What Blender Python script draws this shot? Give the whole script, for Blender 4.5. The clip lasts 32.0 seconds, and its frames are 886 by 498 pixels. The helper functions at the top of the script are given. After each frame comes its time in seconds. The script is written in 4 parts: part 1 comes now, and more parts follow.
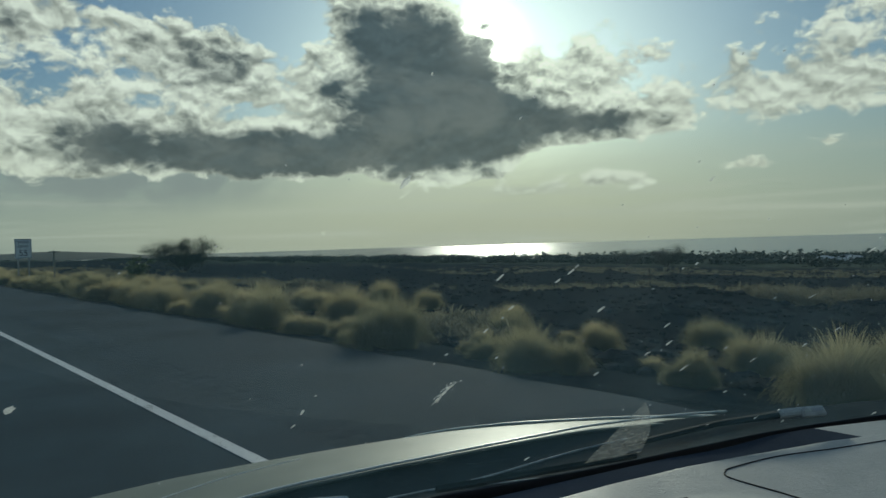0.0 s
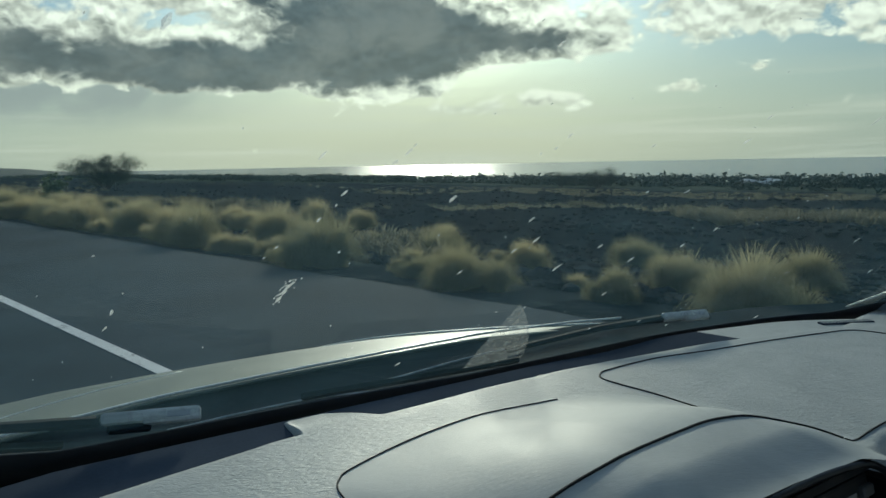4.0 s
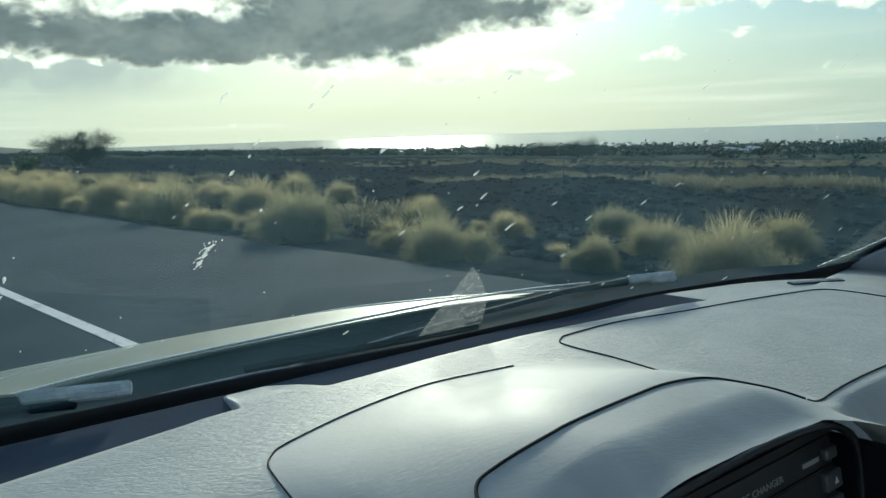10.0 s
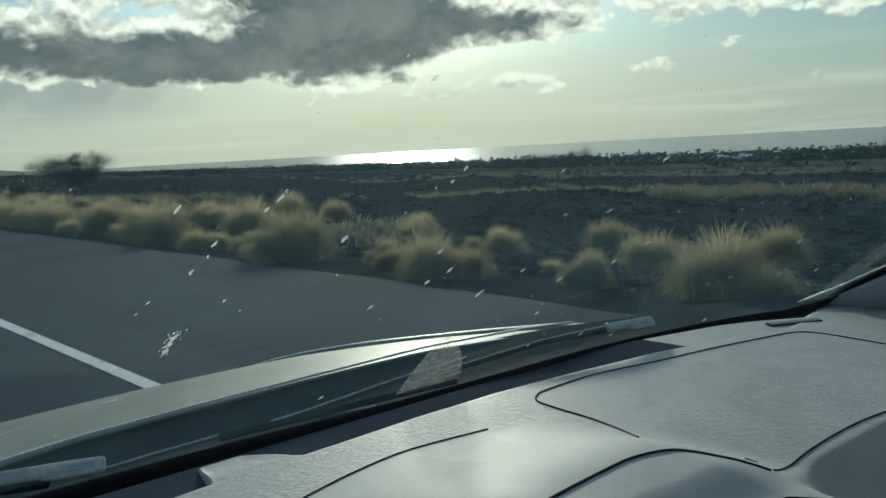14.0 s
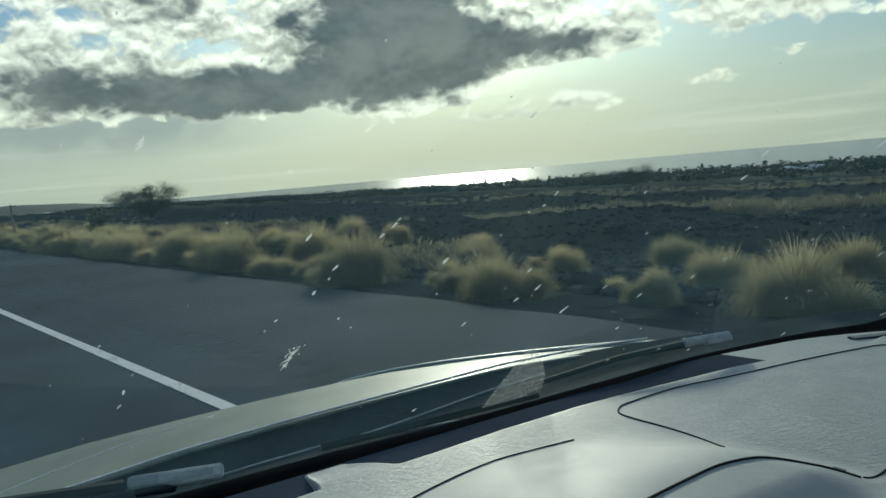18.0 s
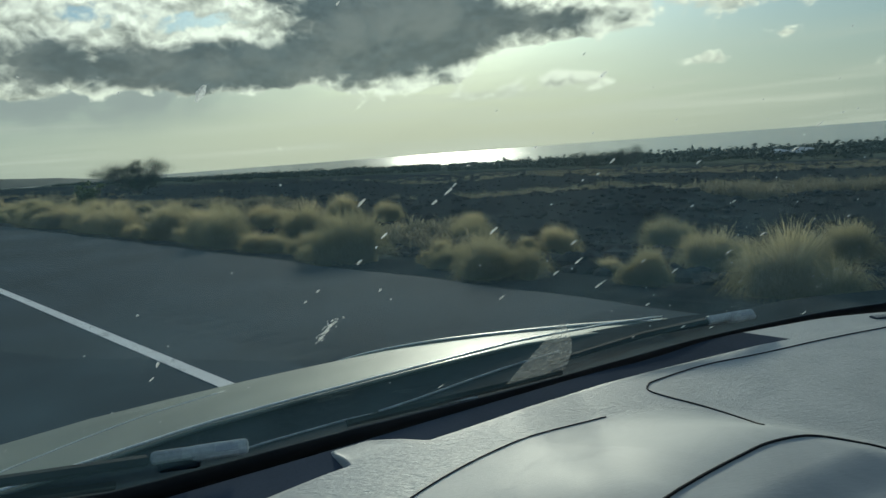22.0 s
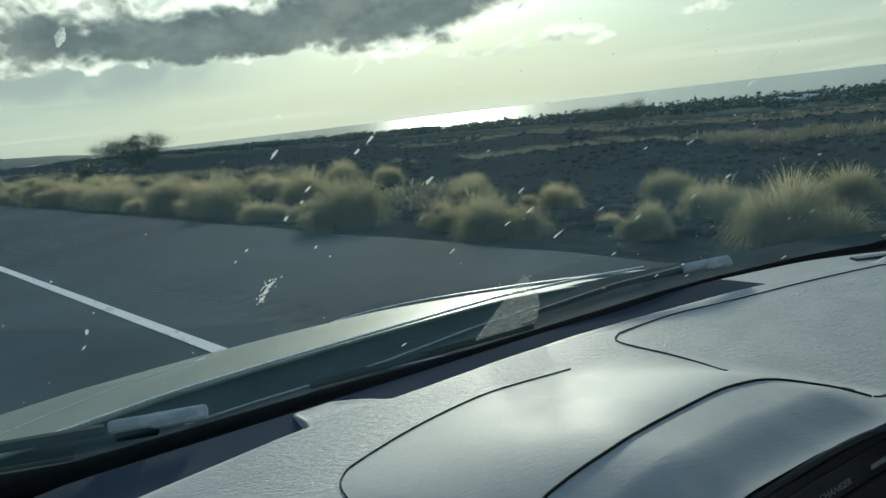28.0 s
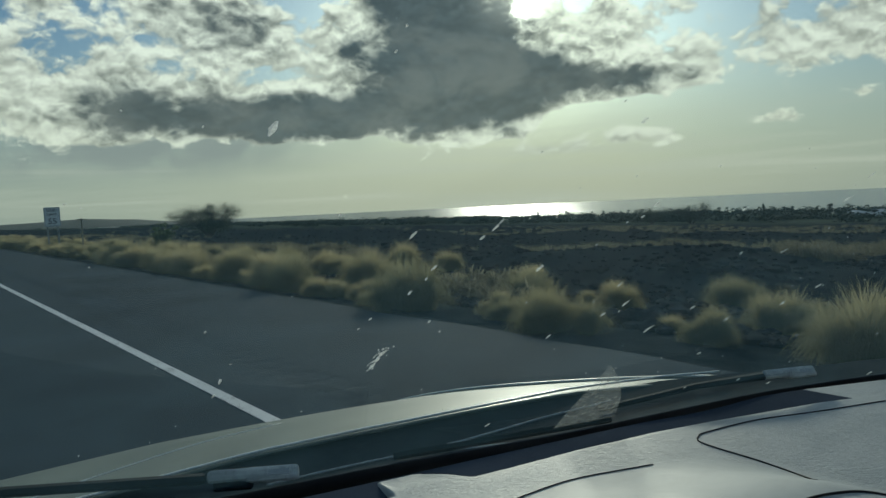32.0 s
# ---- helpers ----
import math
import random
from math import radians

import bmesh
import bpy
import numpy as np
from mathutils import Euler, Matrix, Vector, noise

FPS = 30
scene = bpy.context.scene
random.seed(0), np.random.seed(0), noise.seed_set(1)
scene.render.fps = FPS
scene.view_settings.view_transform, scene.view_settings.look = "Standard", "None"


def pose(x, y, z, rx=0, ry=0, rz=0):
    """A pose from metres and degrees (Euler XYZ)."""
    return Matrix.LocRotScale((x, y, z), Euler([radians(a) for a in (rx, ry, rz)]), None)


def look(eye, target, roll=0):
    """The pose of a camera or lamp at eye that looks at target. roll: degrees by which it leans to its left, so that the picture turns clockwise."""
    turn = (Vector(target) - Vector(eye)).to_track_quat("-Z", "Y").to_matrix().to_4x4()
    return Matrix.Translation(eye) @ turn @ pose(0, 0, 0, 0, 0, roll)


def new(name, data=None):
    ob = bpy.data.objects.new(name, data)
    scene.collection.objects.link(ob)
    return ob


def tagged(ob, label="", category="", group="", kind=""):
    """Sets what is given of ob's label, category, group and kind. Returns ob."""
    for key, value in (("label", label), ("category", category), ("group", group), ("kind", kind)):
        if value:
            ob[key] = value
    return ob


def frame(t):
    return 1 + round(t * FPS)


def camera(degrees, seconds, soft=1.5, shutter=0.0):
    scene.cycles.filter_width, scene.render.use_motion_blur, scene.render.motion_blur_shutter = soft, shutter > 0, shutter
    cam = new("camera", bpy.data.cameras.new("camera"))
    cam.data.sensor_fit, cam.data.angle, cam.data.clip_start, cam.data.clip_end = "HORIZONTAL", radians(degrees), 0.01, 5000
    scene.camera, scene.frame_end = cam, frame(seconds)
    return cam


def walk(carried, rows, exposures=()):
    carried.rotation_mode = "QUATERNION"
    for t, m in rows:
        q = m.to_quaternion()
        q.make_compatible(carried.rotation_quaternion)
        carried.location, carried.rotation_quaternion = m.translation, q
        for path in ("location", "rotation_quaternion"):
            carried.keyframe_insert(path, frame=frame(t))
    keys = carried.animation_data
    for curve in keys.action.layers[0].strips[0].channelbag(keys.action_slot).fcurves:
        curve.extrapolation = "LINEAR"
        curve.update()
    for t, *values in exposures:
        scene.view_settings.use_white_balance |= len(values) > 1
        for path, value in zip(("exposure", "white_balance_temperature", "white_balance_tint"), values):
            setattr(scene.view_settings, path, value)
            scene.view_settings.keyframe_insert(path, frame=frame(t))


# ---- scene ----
# ---------- camera ----------
cam = camera(66.5, 32.0)
ROWS = [
    (0.0, pose(-0.100, 0.035, 1.209, 89.45, 1.77, -41.13)),
    (0.5, pose(-0.074, 0.035, 1.215, 88.71, 1.88, -42.50)),
    (1.0, pose(-0.077, 0.031, 1.212, 87.74, 1.21, -42.70)),
    (1.5, pose(-0.071, 0.031, 1.185, 87.22, 0.76, -43.16)),
    (2.0, pose(-0.064, 0.033, 1.171, 86.39, 0.29, -44.47)),
    (2.5, pose(-0.027, 0.029, 1.166, 84.70, 0.52, -45.04)),
    (3.0, pose(-0.047, 0.038, 1.171, 83.74, 0.39, -45.79)),
    (3.5, pose(-0.042, 0.036, 1.162, 83.07, 0.40, -46.16)),
    (4.0, pose(-0.015, 0.026, 1.180, 82.57, 1.13, -46.48)),
    (4.5, pose(-0.011, 0.029, 1.146, 82.42, 1.01, -46.39)),
    (6.5, pose(0.017, 0.011, 1.155, 82.47, 1.46, -45.84)),
    (7.0, pose(0.035, 0.021, 1.167, 80.85, 1.34, -47.78)),
    (7.5, pose(0.023, 0.018, 1.158, 81.63, 1.50, -47.36)),
    (8.0, pose(0.010, 0.021, 1.133, 81.56, 1.28, -47.93)),
    (8.5, pose(0.024, 0.024, 1.145, 80.60, 1.30, -47.84)),
    (9.0, pose(0.000, 0.033, 1.159, 80.68, 1.07, -47.09)),
    (9.5, pose(0.011, 0.040, 1.147, 80.72, 1.54, -47.96)),
    (10.0, pose(0.034, 0.027, 1.163, 80.20, 1.91, -48.01)),
    (10.5, pose(0.049, 0.006, 1.154, 80.54, 2.52, -48.42)),
    (11.0, pose(0.013, 0.026, 1.170, 79.80, 2.53, -48.25)),
    (11.5, pose(0.050, 0.011, 1.158, 79.98, 3.13, -48.59)),
    (12.0, pose(0.059, -0.002, 1.172, 80.29, 3.15, -48.60)),
    (12.5, pose(0.040, 0.013, 1.183, 80.21, 3.20, -48.53)),    (13.5, pose(0.045, 0.013, 1.206, 80.89, 3.11, -48.78)),
    (14.0, pose(0.053, 0.010, 1.210, 81.33, 3.06, -48.50)),
    (14.5, pose(0.016, 0.016, 1.196, 81.74, 3.03, -48.01)),
    (16.5, pose(-0.010, 0.011, 1.199, 81.19, 4.05, -46.21)),
    (17.0, pose(-0.003, 0.010, 1.208, 81.29, 3.80, -45.82)),
    (17.5, pose(0.009, 0.008, 1.203, 82.10, 4.60, -44.73)),
    (18.0, pose(0.006, 0.000, 1.217, 83.45, 4.94, -43.70)),
    (18.5, pose(0.007, -0.001, 1.203, 85.70, 4.59, -42.95)),
    (19.0, pose(-0.008, 0.006, 1.204, 86.93, 3.97, -42.96)),
    (19.5, pose(-0.001, 0.017, 1.224, 87.07, 3.82, -43.37)),
    (20.0, pose(-0.035, 0.044, 1.216, 86.18, 3.29, -43.77)),
    (20.5, pose(-0.037, 0.051, 1.220, 85.20, 3.26, -43.94)),
    (21.0, pose(-0.053, 0.055, 1.215, 84.18, 2.52, -44.51)),
    (21.5, pose(-0.023, 0.047, 1.211, 82.75, 3.51, -44.29)),
    (22.0, pose(-0.010, 0.042, 1.211, 81.62, 4.24, -44.50)),
    (22.5, pose(0.013, 0.036, 1.216, 80.41, 4.86, -44.57)),
    (23.0, pose(0.030, 0.033, 1.197, 80.09, 5.07, -44.47)),
    (23.5, pose(-0.003, 0.036, 1.209, 79.99, 5.15, -44.08)),
    (24.0, pose(-0.001, 0.028, 1.214, 80.28, 5.06, -43.37)),
    (24.5, pose(-0.032, 0.040, 1.208, 80.31, 5.34, -43.09)),
    (25.0, pose(-0.015, 0.041, 1.213, 80.03, 4.95, -43.81)),
    (25.5, pose(0.015, 0.024, 1.211, 79.87, 5.44, -43.62)),
    (27.5, pose(0.037, 0.017, 1.215, 78.94, 6.44, -44.56)),
    (28.0, pose(0.033, 0.022, 1.197, 78.45, 6.54, -44.50)),
    (28.5, pose(0.059, 0.016, 1.201, 77.95, 6.28, -44.72)),
    (29.0, pose(0.026, 0.021, 1.207, 78.05, 5.96, -44.21)),
    (29.5, pose(-0.025, 0.041, 1.179, 79.33, 5.08, -43.52)),
    (30.0, pose(-0.037, 0.042, 1.198, 80.43, 4.45, -43.03)),
    (30.5, pose(-0.007, 0.017, 1.208, 82.28, 4.03, -41.62)),
    (31.0, pose(-0.028, 0.023, 1.208, 84.40, 3.47, -40.45)),
    (31.5, pose(-0.074, 0.031, 1.198, 86.16, 2.37, -40.00)),
    (32.0, pose(-0.021, 0.019, 1.202, 86.26, 2.77, -39.22)),
]
STOPS = ((0.0, -0.45), (2.0, -0.35), (3.0, -0.1), (4.0, 0.05), (4.5, 0.15), (6.5, 0.6), (9.0, 0.65), (10.5, 0.65), (12.0, 0.48), (14.0, 0.12), (17.0, 0.3), (18.0, 0.15), (18.8, -0.35),
         (19.5, -0.45), (20.0, -0.4), (21.0, -0.3), (22.0, 0.0), (23.0, 0.1), (25.0, 0.25), (28.5, 0.4), (30.0, 0.25), (31.0, -0.1), (32.0, -0.3))
EXPOSURES = [(t, stop, 5950, 6) for t, stop in STOPS]
walk(cam, ROWS, EXPOSURES)

SUN_AZ, SUN_EL = 45.2, 16.4     # degrees, clockwise from the road's direction, and above the horizon


# ---------- node helpers ----------
class Nodes:
    """A small wrapper that builds a node tree by chained calls."""

    def __init__(self, tree):
        self.tree, self.links = tree, tree.links
        tree.nodes.clear()

    def add(self, kind):
        return self.tree.nodes.new(kind)

    def plug(self, socket, value):
        if isinstance(value, bpy.types.NodeSocket):
            self.links.new(value, socket)
        else:
            socket.default_value = value

    def math(self, op, a, b=0.0, c=0.0, clamp=False):
        n = self.add("ShaderNodeMath")
        n.operation, n.use_clamp = op, clamp
        for s, v in zip(n.inputs, (a, b, c)):
            self.plug(s, v)
        return n.outputs[0]

    def ramp(self, value, lo, hi, to_lo=0.0, to_hi=1.0, smooth=True):
        n = self.add("ShaderNodeMapRange")
        n.interpolation_type = "SMOOTHSTEP" if smooth else "LINEAR"
        for s, v in zip(n.inputs, (value, lo, hi, to_lo, to_hi)):
            self.plug(s, v)
        return n.outputs[0]

    def mix(self, fac, a, b, blend="MIX"):
        n = self.add("ShaderNodeMix")
        n.data_type, n.blend_type = "RGBA", blend
        self.plug(n.inputs[0], fac)
        self.plug(n.inputs[6], a)
        self.plug(n.inputs[7], b)
        return n.outputs[2]

    def noise(self, vector, scale, detail=4.0, rough=0.55, warp=0.0, out=0):
        n = self.add("ShaderNodeTexNoise")
        if vector is not None:
            self.plug(n.inputs["Vector"], vector)
        for k, v in (("Scale", scale), ("Detail", detail), ("Roughness", rough), ("Distortion", warp)):
            n.inputs[k].default_value = v
        return n.outputs[out]


def rgb(r, g, b):
    return (r, g, b, 1.0)


# ---------- world: sky, clouds, sun ----------
world = bpy.data.worlds.new("sky")
scene.world = world
world.use_nodes = True
w = Nodes(world.node_tree)
coord = w.add("ShaderNodeTexCoord").outputs["Generated"]
sep = w.add("ShaderNodeSeparateXYZ")
w.plug(sep.inputs[0], coord)
az = w.math("MULTIPLY", w.math("ARCTAN2", sep.outputs[0], sep.outputs[1]), 57.2958)
el = w.math("MULTIPLY", w.math("ARCSINE", sep.outputs[2]), 57.2958)
flat = w.add("ShaderNodeCombineXYZ")
w.plug(flat.inputs[0], az)
w.plug(flat.inputs[1], el)
sky = w.add("ShaderNodeTexSky")
sky.sky_type, sky.sun_disc, sky.sun_elevation, sky.sun_rotation = "NISHITA", False, radians(SUN_EL), radians(SUN_AZ)
sky.altitude, sky.air_density, sky.dust_density, sky.ozone_density = 80.0, 1.2, 1.6, 1.5
# cloud masses: azimuth, elevation, half width, half height, weight
THICK = ((40.2, 12.5, 12.5, 9, 1.9), (45, 8.8, 9, 5, 1.2), (31, 7.4, 13, 3.6, 1.35), (18, 7.6, 14, 4.0, 1.35), (55, 9.2, 8, 2.2, 1.0),
         (21.5, 14.3, 8, 3.8, 1.0), (36, 18.5, 8, 4, 0.8), (8, 16.5, 8, 3, 0.6))
THIN = ((27, 11.5, 10, 5.5, 0.72), (10, 10, 11, 6, 0.95), (55.5, 13, 9.5, 7.5, 0.85), (66.5, 10.8, 9, 3.8, 0.78), (77, 10.6, 10, 4.4, 0.82), (74, 16, 9, 3.5, 0.7),
        (55, 4.9, 5.5, 1.3, 0.68), (48.5, 4.2, 5, 0.9, 0.5), (65.5, 5.4, 5, 1.0, 0.55), (71, 6.6, 2.6, 1.2, 0.65), (40, 5.5, 9, 1.3, 0.56), (15, 17, 11, 3.5, 0.6))



def blobs(vector, rows):
    total = None
    for a, e, sa, se, weight in rows:
        m = w.add("ShaderNodeMapping")
        w.plug(m.inputs["Vector"], vector)
        m.inputs["Location"].default_value = (-a / sa, -e / se, 0)
        m.inputs["Scale"].default_value = (1 / sa, 1 / se, 1)
        g = w.add("ShaderNodeTexGradient")
        g.gradient_type = "SPHERICAL"
        w.plug(g.inputs[0], m.outputs[0])
        total = w.math("MULTIPLY_ADD", g.outputs[1], weight, 0.0 if total is None else total)
    return total


stretch = w.add("ShaderNodeMapping")
w.plug(stretch.inputs["Vector"], flat.outputs[0])
stretch.inputs["Scale"].default_value = (0.16, 0.23, 1)
puff = w.noise(stretch.outputs[0], 1.0, 10.0, 0.60, 0.35)


def billow(vector, scale):
    """Rounded cauliflower heads at one scale."""
    v = w.add("ShaderNodeTexVoronoi")
    v.feature = "SMOOTH_F1"
    w.plug(v.inputs["Vector"], vector)
    v.inputs["Scale"].default_value, v.inputs["Smoothness"].default_value = scale, 0.35
    return w.math("SUBTRACT", 0.55, v.outputs["Distance"])


wobble = w.add("ShaderNodeVectorMath")
wobble.operation = "MULTIPLY_ADD"
w.plug(wobble.inputs[0], w.noise(stretch.outputs[0], 2.2, 5.0, 0.6, out=1))
wobble.inputs[1].default_value = (0.32, 0.32, 0.0)
w.plug(wobble.inputs[2], stretch.outputs[0])


def texture_at(shift):
    m = w.add("ShaderNodeMapping")
    w.plug(m.inputs["Vector"], wobble.outputs[0])
    m.inputs["Location"].default_value = shift
    fbm = w.math("MULTIPLY", w.math("SUBTRACT", w.noise(m.outputs[0], 1.35, 11.0, 0.60, 0.0), 0.5), 3.0)
    heads = w.math("ADD", w.math("MULTIPLY", billow(m.outputs[0], 1.9), 0.62), w.math("MULTIPLY_ADD", billow(m.outputs[0], 10.0), 0.24, w.math("MULTIPLY", billow(m.outputs[0], 4.6), 0.42)))
    return w.math("ADD", fbm, heads)


tex = texture_at((0.0, 0.0, 0.0))
tex_lit = texture_at((0.02, 0.13, 0.0))      # the same a little nearer to the sun: what shades it
thick = blobs(flat.outputs[0], THICK)
thin = blobs(flat.outputs[0], THIN)
overhead = w.math("MULTIPLY", w.ramp(el, 20, 32), 0.30)
# the flat base of the long dark cloud, which lifts towards its tail
base = w.math("ADD", w.ramp(az, 46, 61, 6.1, 8.2), w.math("MULTIPLY", w.math("SUBTRACT", puff, 0.5), 2.6))
whole = thick
thick = w.math("MULTIPLY", thick, w.ramp(w.math("SUBTRACT", el, base), -1.5, 0.9))
mass = w.math("ADD", w.math("ADD", thick, thin), overhead)
density = w.math("MULTIPLY_ADD", tex, 0.58, mass)
alpha = w.ramp(density, 0.36, 0.60)
relief = w.ramp(w.math("SUBTRACT", tex, tex_lit), -0.5, 0.5, 0.52, 1.2)
depth = w.math("MULTIPLY_ADD", tex_lit, 0.62, w.math("MULTIPLY_ADD", thin, 0.46, w.math("MULTIPLY", w.math("ADD", thick, whole), 0.5)))
dark = w.ramp(depth, 0.44, 1.18)
# the glow round the hidden sun
near = w.math("SQRT", w.math("ADD", w.math("POWER", w.math("SUBTRACT", az, SUN_AZ), 2.0), w.math("POWER", w.math("SUBTRACT", el, SUN_EL), 2.0)))
halo = w.math("POWER", 2.718, w.math("MULTIPLY", near, -0.12))
core = w.math("POWER", 2.718, w.math("MULTIPLY", w.math("POWER", near, 2.0), -0.24))
low = w.ramp(el, 0.0, 14.0, 1.0, 0.0)
low_sun = w.math("MULTIPLY", low, w.math("POWER", 2.718, w.math("MULTIPLY", w.math("POWER", w.math("SUBTRACT", az, SUN_AZ - 4), 2.0), -0.0012)))
air = w.mix(1.0, sky.outputs[0], rgb(0.043, 0.058, 0.076), "MULTIPLY")
haze = w.mix(w.math("MULTIPLY", low, 0.80), air, rgb(0.415, 0.46, 0.415))
haze = w.mix(w.math("MULTIPLY", low_sun, 0.80), haze, rgb(0.61, 0.60, 0.455))
streak_map = w.add("ShaderNodeMapping")
w.plug(streak_map.inputs["Vector"], flat.outputs[0])
streak_map.inputs["Scale"].default_value = (0.035, 0.75, 1)
streak = w.ramp(w.noise(streak_map.outputs[0], 1.0, 6.0, 0.58, 0.4), 0.42, 0.70)
haze = w.mix(w.math("MULTIPLY", w.math("MULTIPLY", streak, w.ramp(el, 2.0, 9.0, 1.0, 0.0)), 0.7), haze, rgb(0.70, 0.69, 0.56))
# a soft grey veil hanging under the left end of the cloud
veil = w.math("MULTIPLY", blobs(flat.outputs[0], ((15, 5.6, 22, 3.6, 1.0),)), w.ramp(puff, 0.30, 0.62, 0.55, 1.25))
haze = w.mix(w.ramp(veil, 0.0, 0.9, 0.0, 0.8), haze, rgb(0.32, 0.34, 0.325))
lit = w.mix(w.ramp(el, 22, 40), rgb(0.94, 0.93, 0.80), rgb(1.0, 1.08, 1.14))
bright = w.mix(halo, lit, rgb(1.35, 1.33, 1.06))
shade = w.mix(w.ramp(el, 22, 40), rgb(0.075, 0.094, 0.104), rgb(0.30, 0.34, 0.38))
bright = w.mix(1.0, bright, relief, "MULTIPLY")
shade = w.mix(1.0, shade, w.ramp(relief, 0.52, 1.2, 0.86, 1.22), "MULTIPLY")
shade = w.mix(w.math("MULTIPLY", w.ramp(puff, 0.42, 0.66), w.ramp(el, 20, 24, 0.75, 0.0)), shade, rgb(0.185, 0.195, 0.185))
cloud = w.mix(dark, bright, shade)
cloud = w.mix(w.math("MULTIPLY", w.math("MULTIPLY", low, 0.6), w.math("SUBTRACT", 1.0, w.math("MULTIPLY", dark, 0.75))), cloud, rgb(0.80, 0.79, 0.60))
result = w.mix(w.math("MULTIPLY", alpha, 0.97), haze, cloud)
flare = w.math("MULTIPLY", core, w.ramp(dark, 0.1, 0.75, 1.0, 0.05))
result = w.mix(1.0, result, w.mix(flare, rgb(0, 0, 0), rgb(5.0, 4.9, 4.2)), "ADD")
result = w.mix(1.0, result, rgb(0.975, 1.0, 0.955), "MULTIPLY")
back = w.add("ShaderNodeBackground")
w.plug(back.inputs[0], result)
w.plug(w.add("ShaderNodeOutputWorld").inputs[0], back.outputs[0])
world.cycles.sampling_method, world.cycles.sample_map_resolution = "MANUAL", 1024

lamp = bpy.data.lights.new("sun", "SUN")
lamp.energy, lamp.angle, lamp.color = 2.3, radians(7.0), (1.0, 0.93, 0.74)
a, e = radians(SUN_AZ), radians(SUN_EL)
sun = new("sun", lamp)
sun.matrix_world = look((0, 0, 50), (-math.sin(a) * math.cos(e) * 50, -math.cos(a) * math.cos(e) * 50, 50 - 50 * math.sin(e)))


# ---------- materials ----------
def material(name, colour, rough=0.6, metal=0.0, vary=0.25, scale=6.0, fine=60.0, bump=0.0, bump_scale=80.0, spec=0.5, tint=None, random=0.0, coat=0.0):
    """A surface with colour changes at two scales and fine relief, in object space."""
    m = bpy.data.materials.new(name)
    m.use_nodes = True
    n = Nodes(m.node_tree)
    where = n.add("ShaderNodeTexCoord").outputs["Object"]
    big, small = n.noise(where, scale, 4.0), n.noise(where, fine, 3.0, 0.6)
    dark_c = tuple(c * (1 - vary) for c in colour)
    light_c = tuple(min(1.0, c * (1 + vary)) for c in (tint or colour))
    both = n.math("ADD", n.math("MULTIPLY", big, 0.65), n.math("MULTIPLY", small, 0.35))
    col = n.mix(n.ramp(both, 0.35, 0.65), rgb(*dark_c), rgb(*light_c))
    if random:
        r = n.add("ShaderNodeObjectInfo").outputs["Random"]
        col = n.mix(1.0, col, n.mix(r, rgb(1 - random, 1 - random, 1 - random), rgb(1 + random, 1 + random, 1 + random * 0.8)), "MULTIPLY")
    b = n.add("ShaderNodeBsdfPrincipled")
    n.plug(b.inputs["Base Color"], col)
    n.plug(b.inputs["Roughness"], n.ramp(small, 0.3, 0.7, max(0.02, rough - 0.06), min(1, rough + 0.06)))
    b.inputs["Metallic"].default_value, b.inputs["Specular IOR Level"].default_value = metal, spec
    b.inputs["Coat Weight"].default_value = coat
    b.inputs["Coat Roughness"].default_value = 0.05
    if bump:
        bp = n.add("ShaderNodeBump")
        bp.inputs["Strength"].default_value, bp.inputs["Distance"].default_value = 1.0, bump
        n.plug(bp.inputs["Height"], n.noise(where, bump_scale, 5.0, 0.6))
        n.plug(b.inputs["Normal"], bp.outputs[0])
    n.plug(n.add("ShaderNodeOutputMaterial").inputs[0], b.outputs[0])
    return m


M_ASPHALT = material("asphalt", (0.053, 0.071, 0.084), 0.85, vary=0.22, scale=0.7, fine=240.0, bump=0.004, bump_scale=320.0, spec=0.03)
M_SHOULDER = material("shoulder_asphalt", (0.054, 0.071, 0.083), 0.88, vary=0.25, scale=0.5, fine=200.0, bump=0.005, bump_scale=260.0, spec=0.03)
M_RUBBLE = material("lava_rock", (0.025, 0.030, 0.033), 0.95, vary=0.45, scale=1.2, fine=9.0, bump=0.03, bump_scale=7.0, spec=0.02, tint=(0.040, 0.046, 0.049), random=0.25)
# green lightened: the haze over the far coast is put into it
M_PALM = material("hazed_palm_green", (0.085, 0.106, 0.076), 0.8, vary=0.4, scale=0.5, fine=3.0, random=0.3)
M_SCRUB = material("scrub_green", (0.060, 0.072, 0.050), 0.9, vary=0.35, scale=0.05, fine=0.6, spec=0.05)
M_TRUNK = material("bark", (0.10, 0.085, 0.07), 0.9, vary=0.3, scale=3.0, fine=20.0, bump=0.01, bump_scale=18.0)
M_LEAF = material("kiawe_leaf", (0.045, 0.06, 0.025), 0.75, vary=0.4, scale=1.0, fine=8.0, random=0.2)
M_SHRUB = material("shrub_leaf", (0.11, 0.15, 0.03), 0.6, vary=0.3, scale=2.0, fine=14.0, random=0.2, tint=(0.17, 0.20, 0.05))
M_POST = material("weathered_wood", (0.30, 0.27, 0.20), 0.85, vary=0.3, scale=5.0, fine=60.0, bump=0.003, bump_scale=40.0)
M_WHITE_WALL = material("white_wall", (0.75, 0.74, 0.70), 0.7, vary=0.08, scale=0.3, fine=2.0)
M_ROOF = material("pale_roof", (0.52, 0.53, 0.52), 0.6, vary=0.1, scale=0.3, fine=2.0)
M_PANE = material("dark_pane", (0.03, 0.035, 0.04), 0.15, vary=0.1)
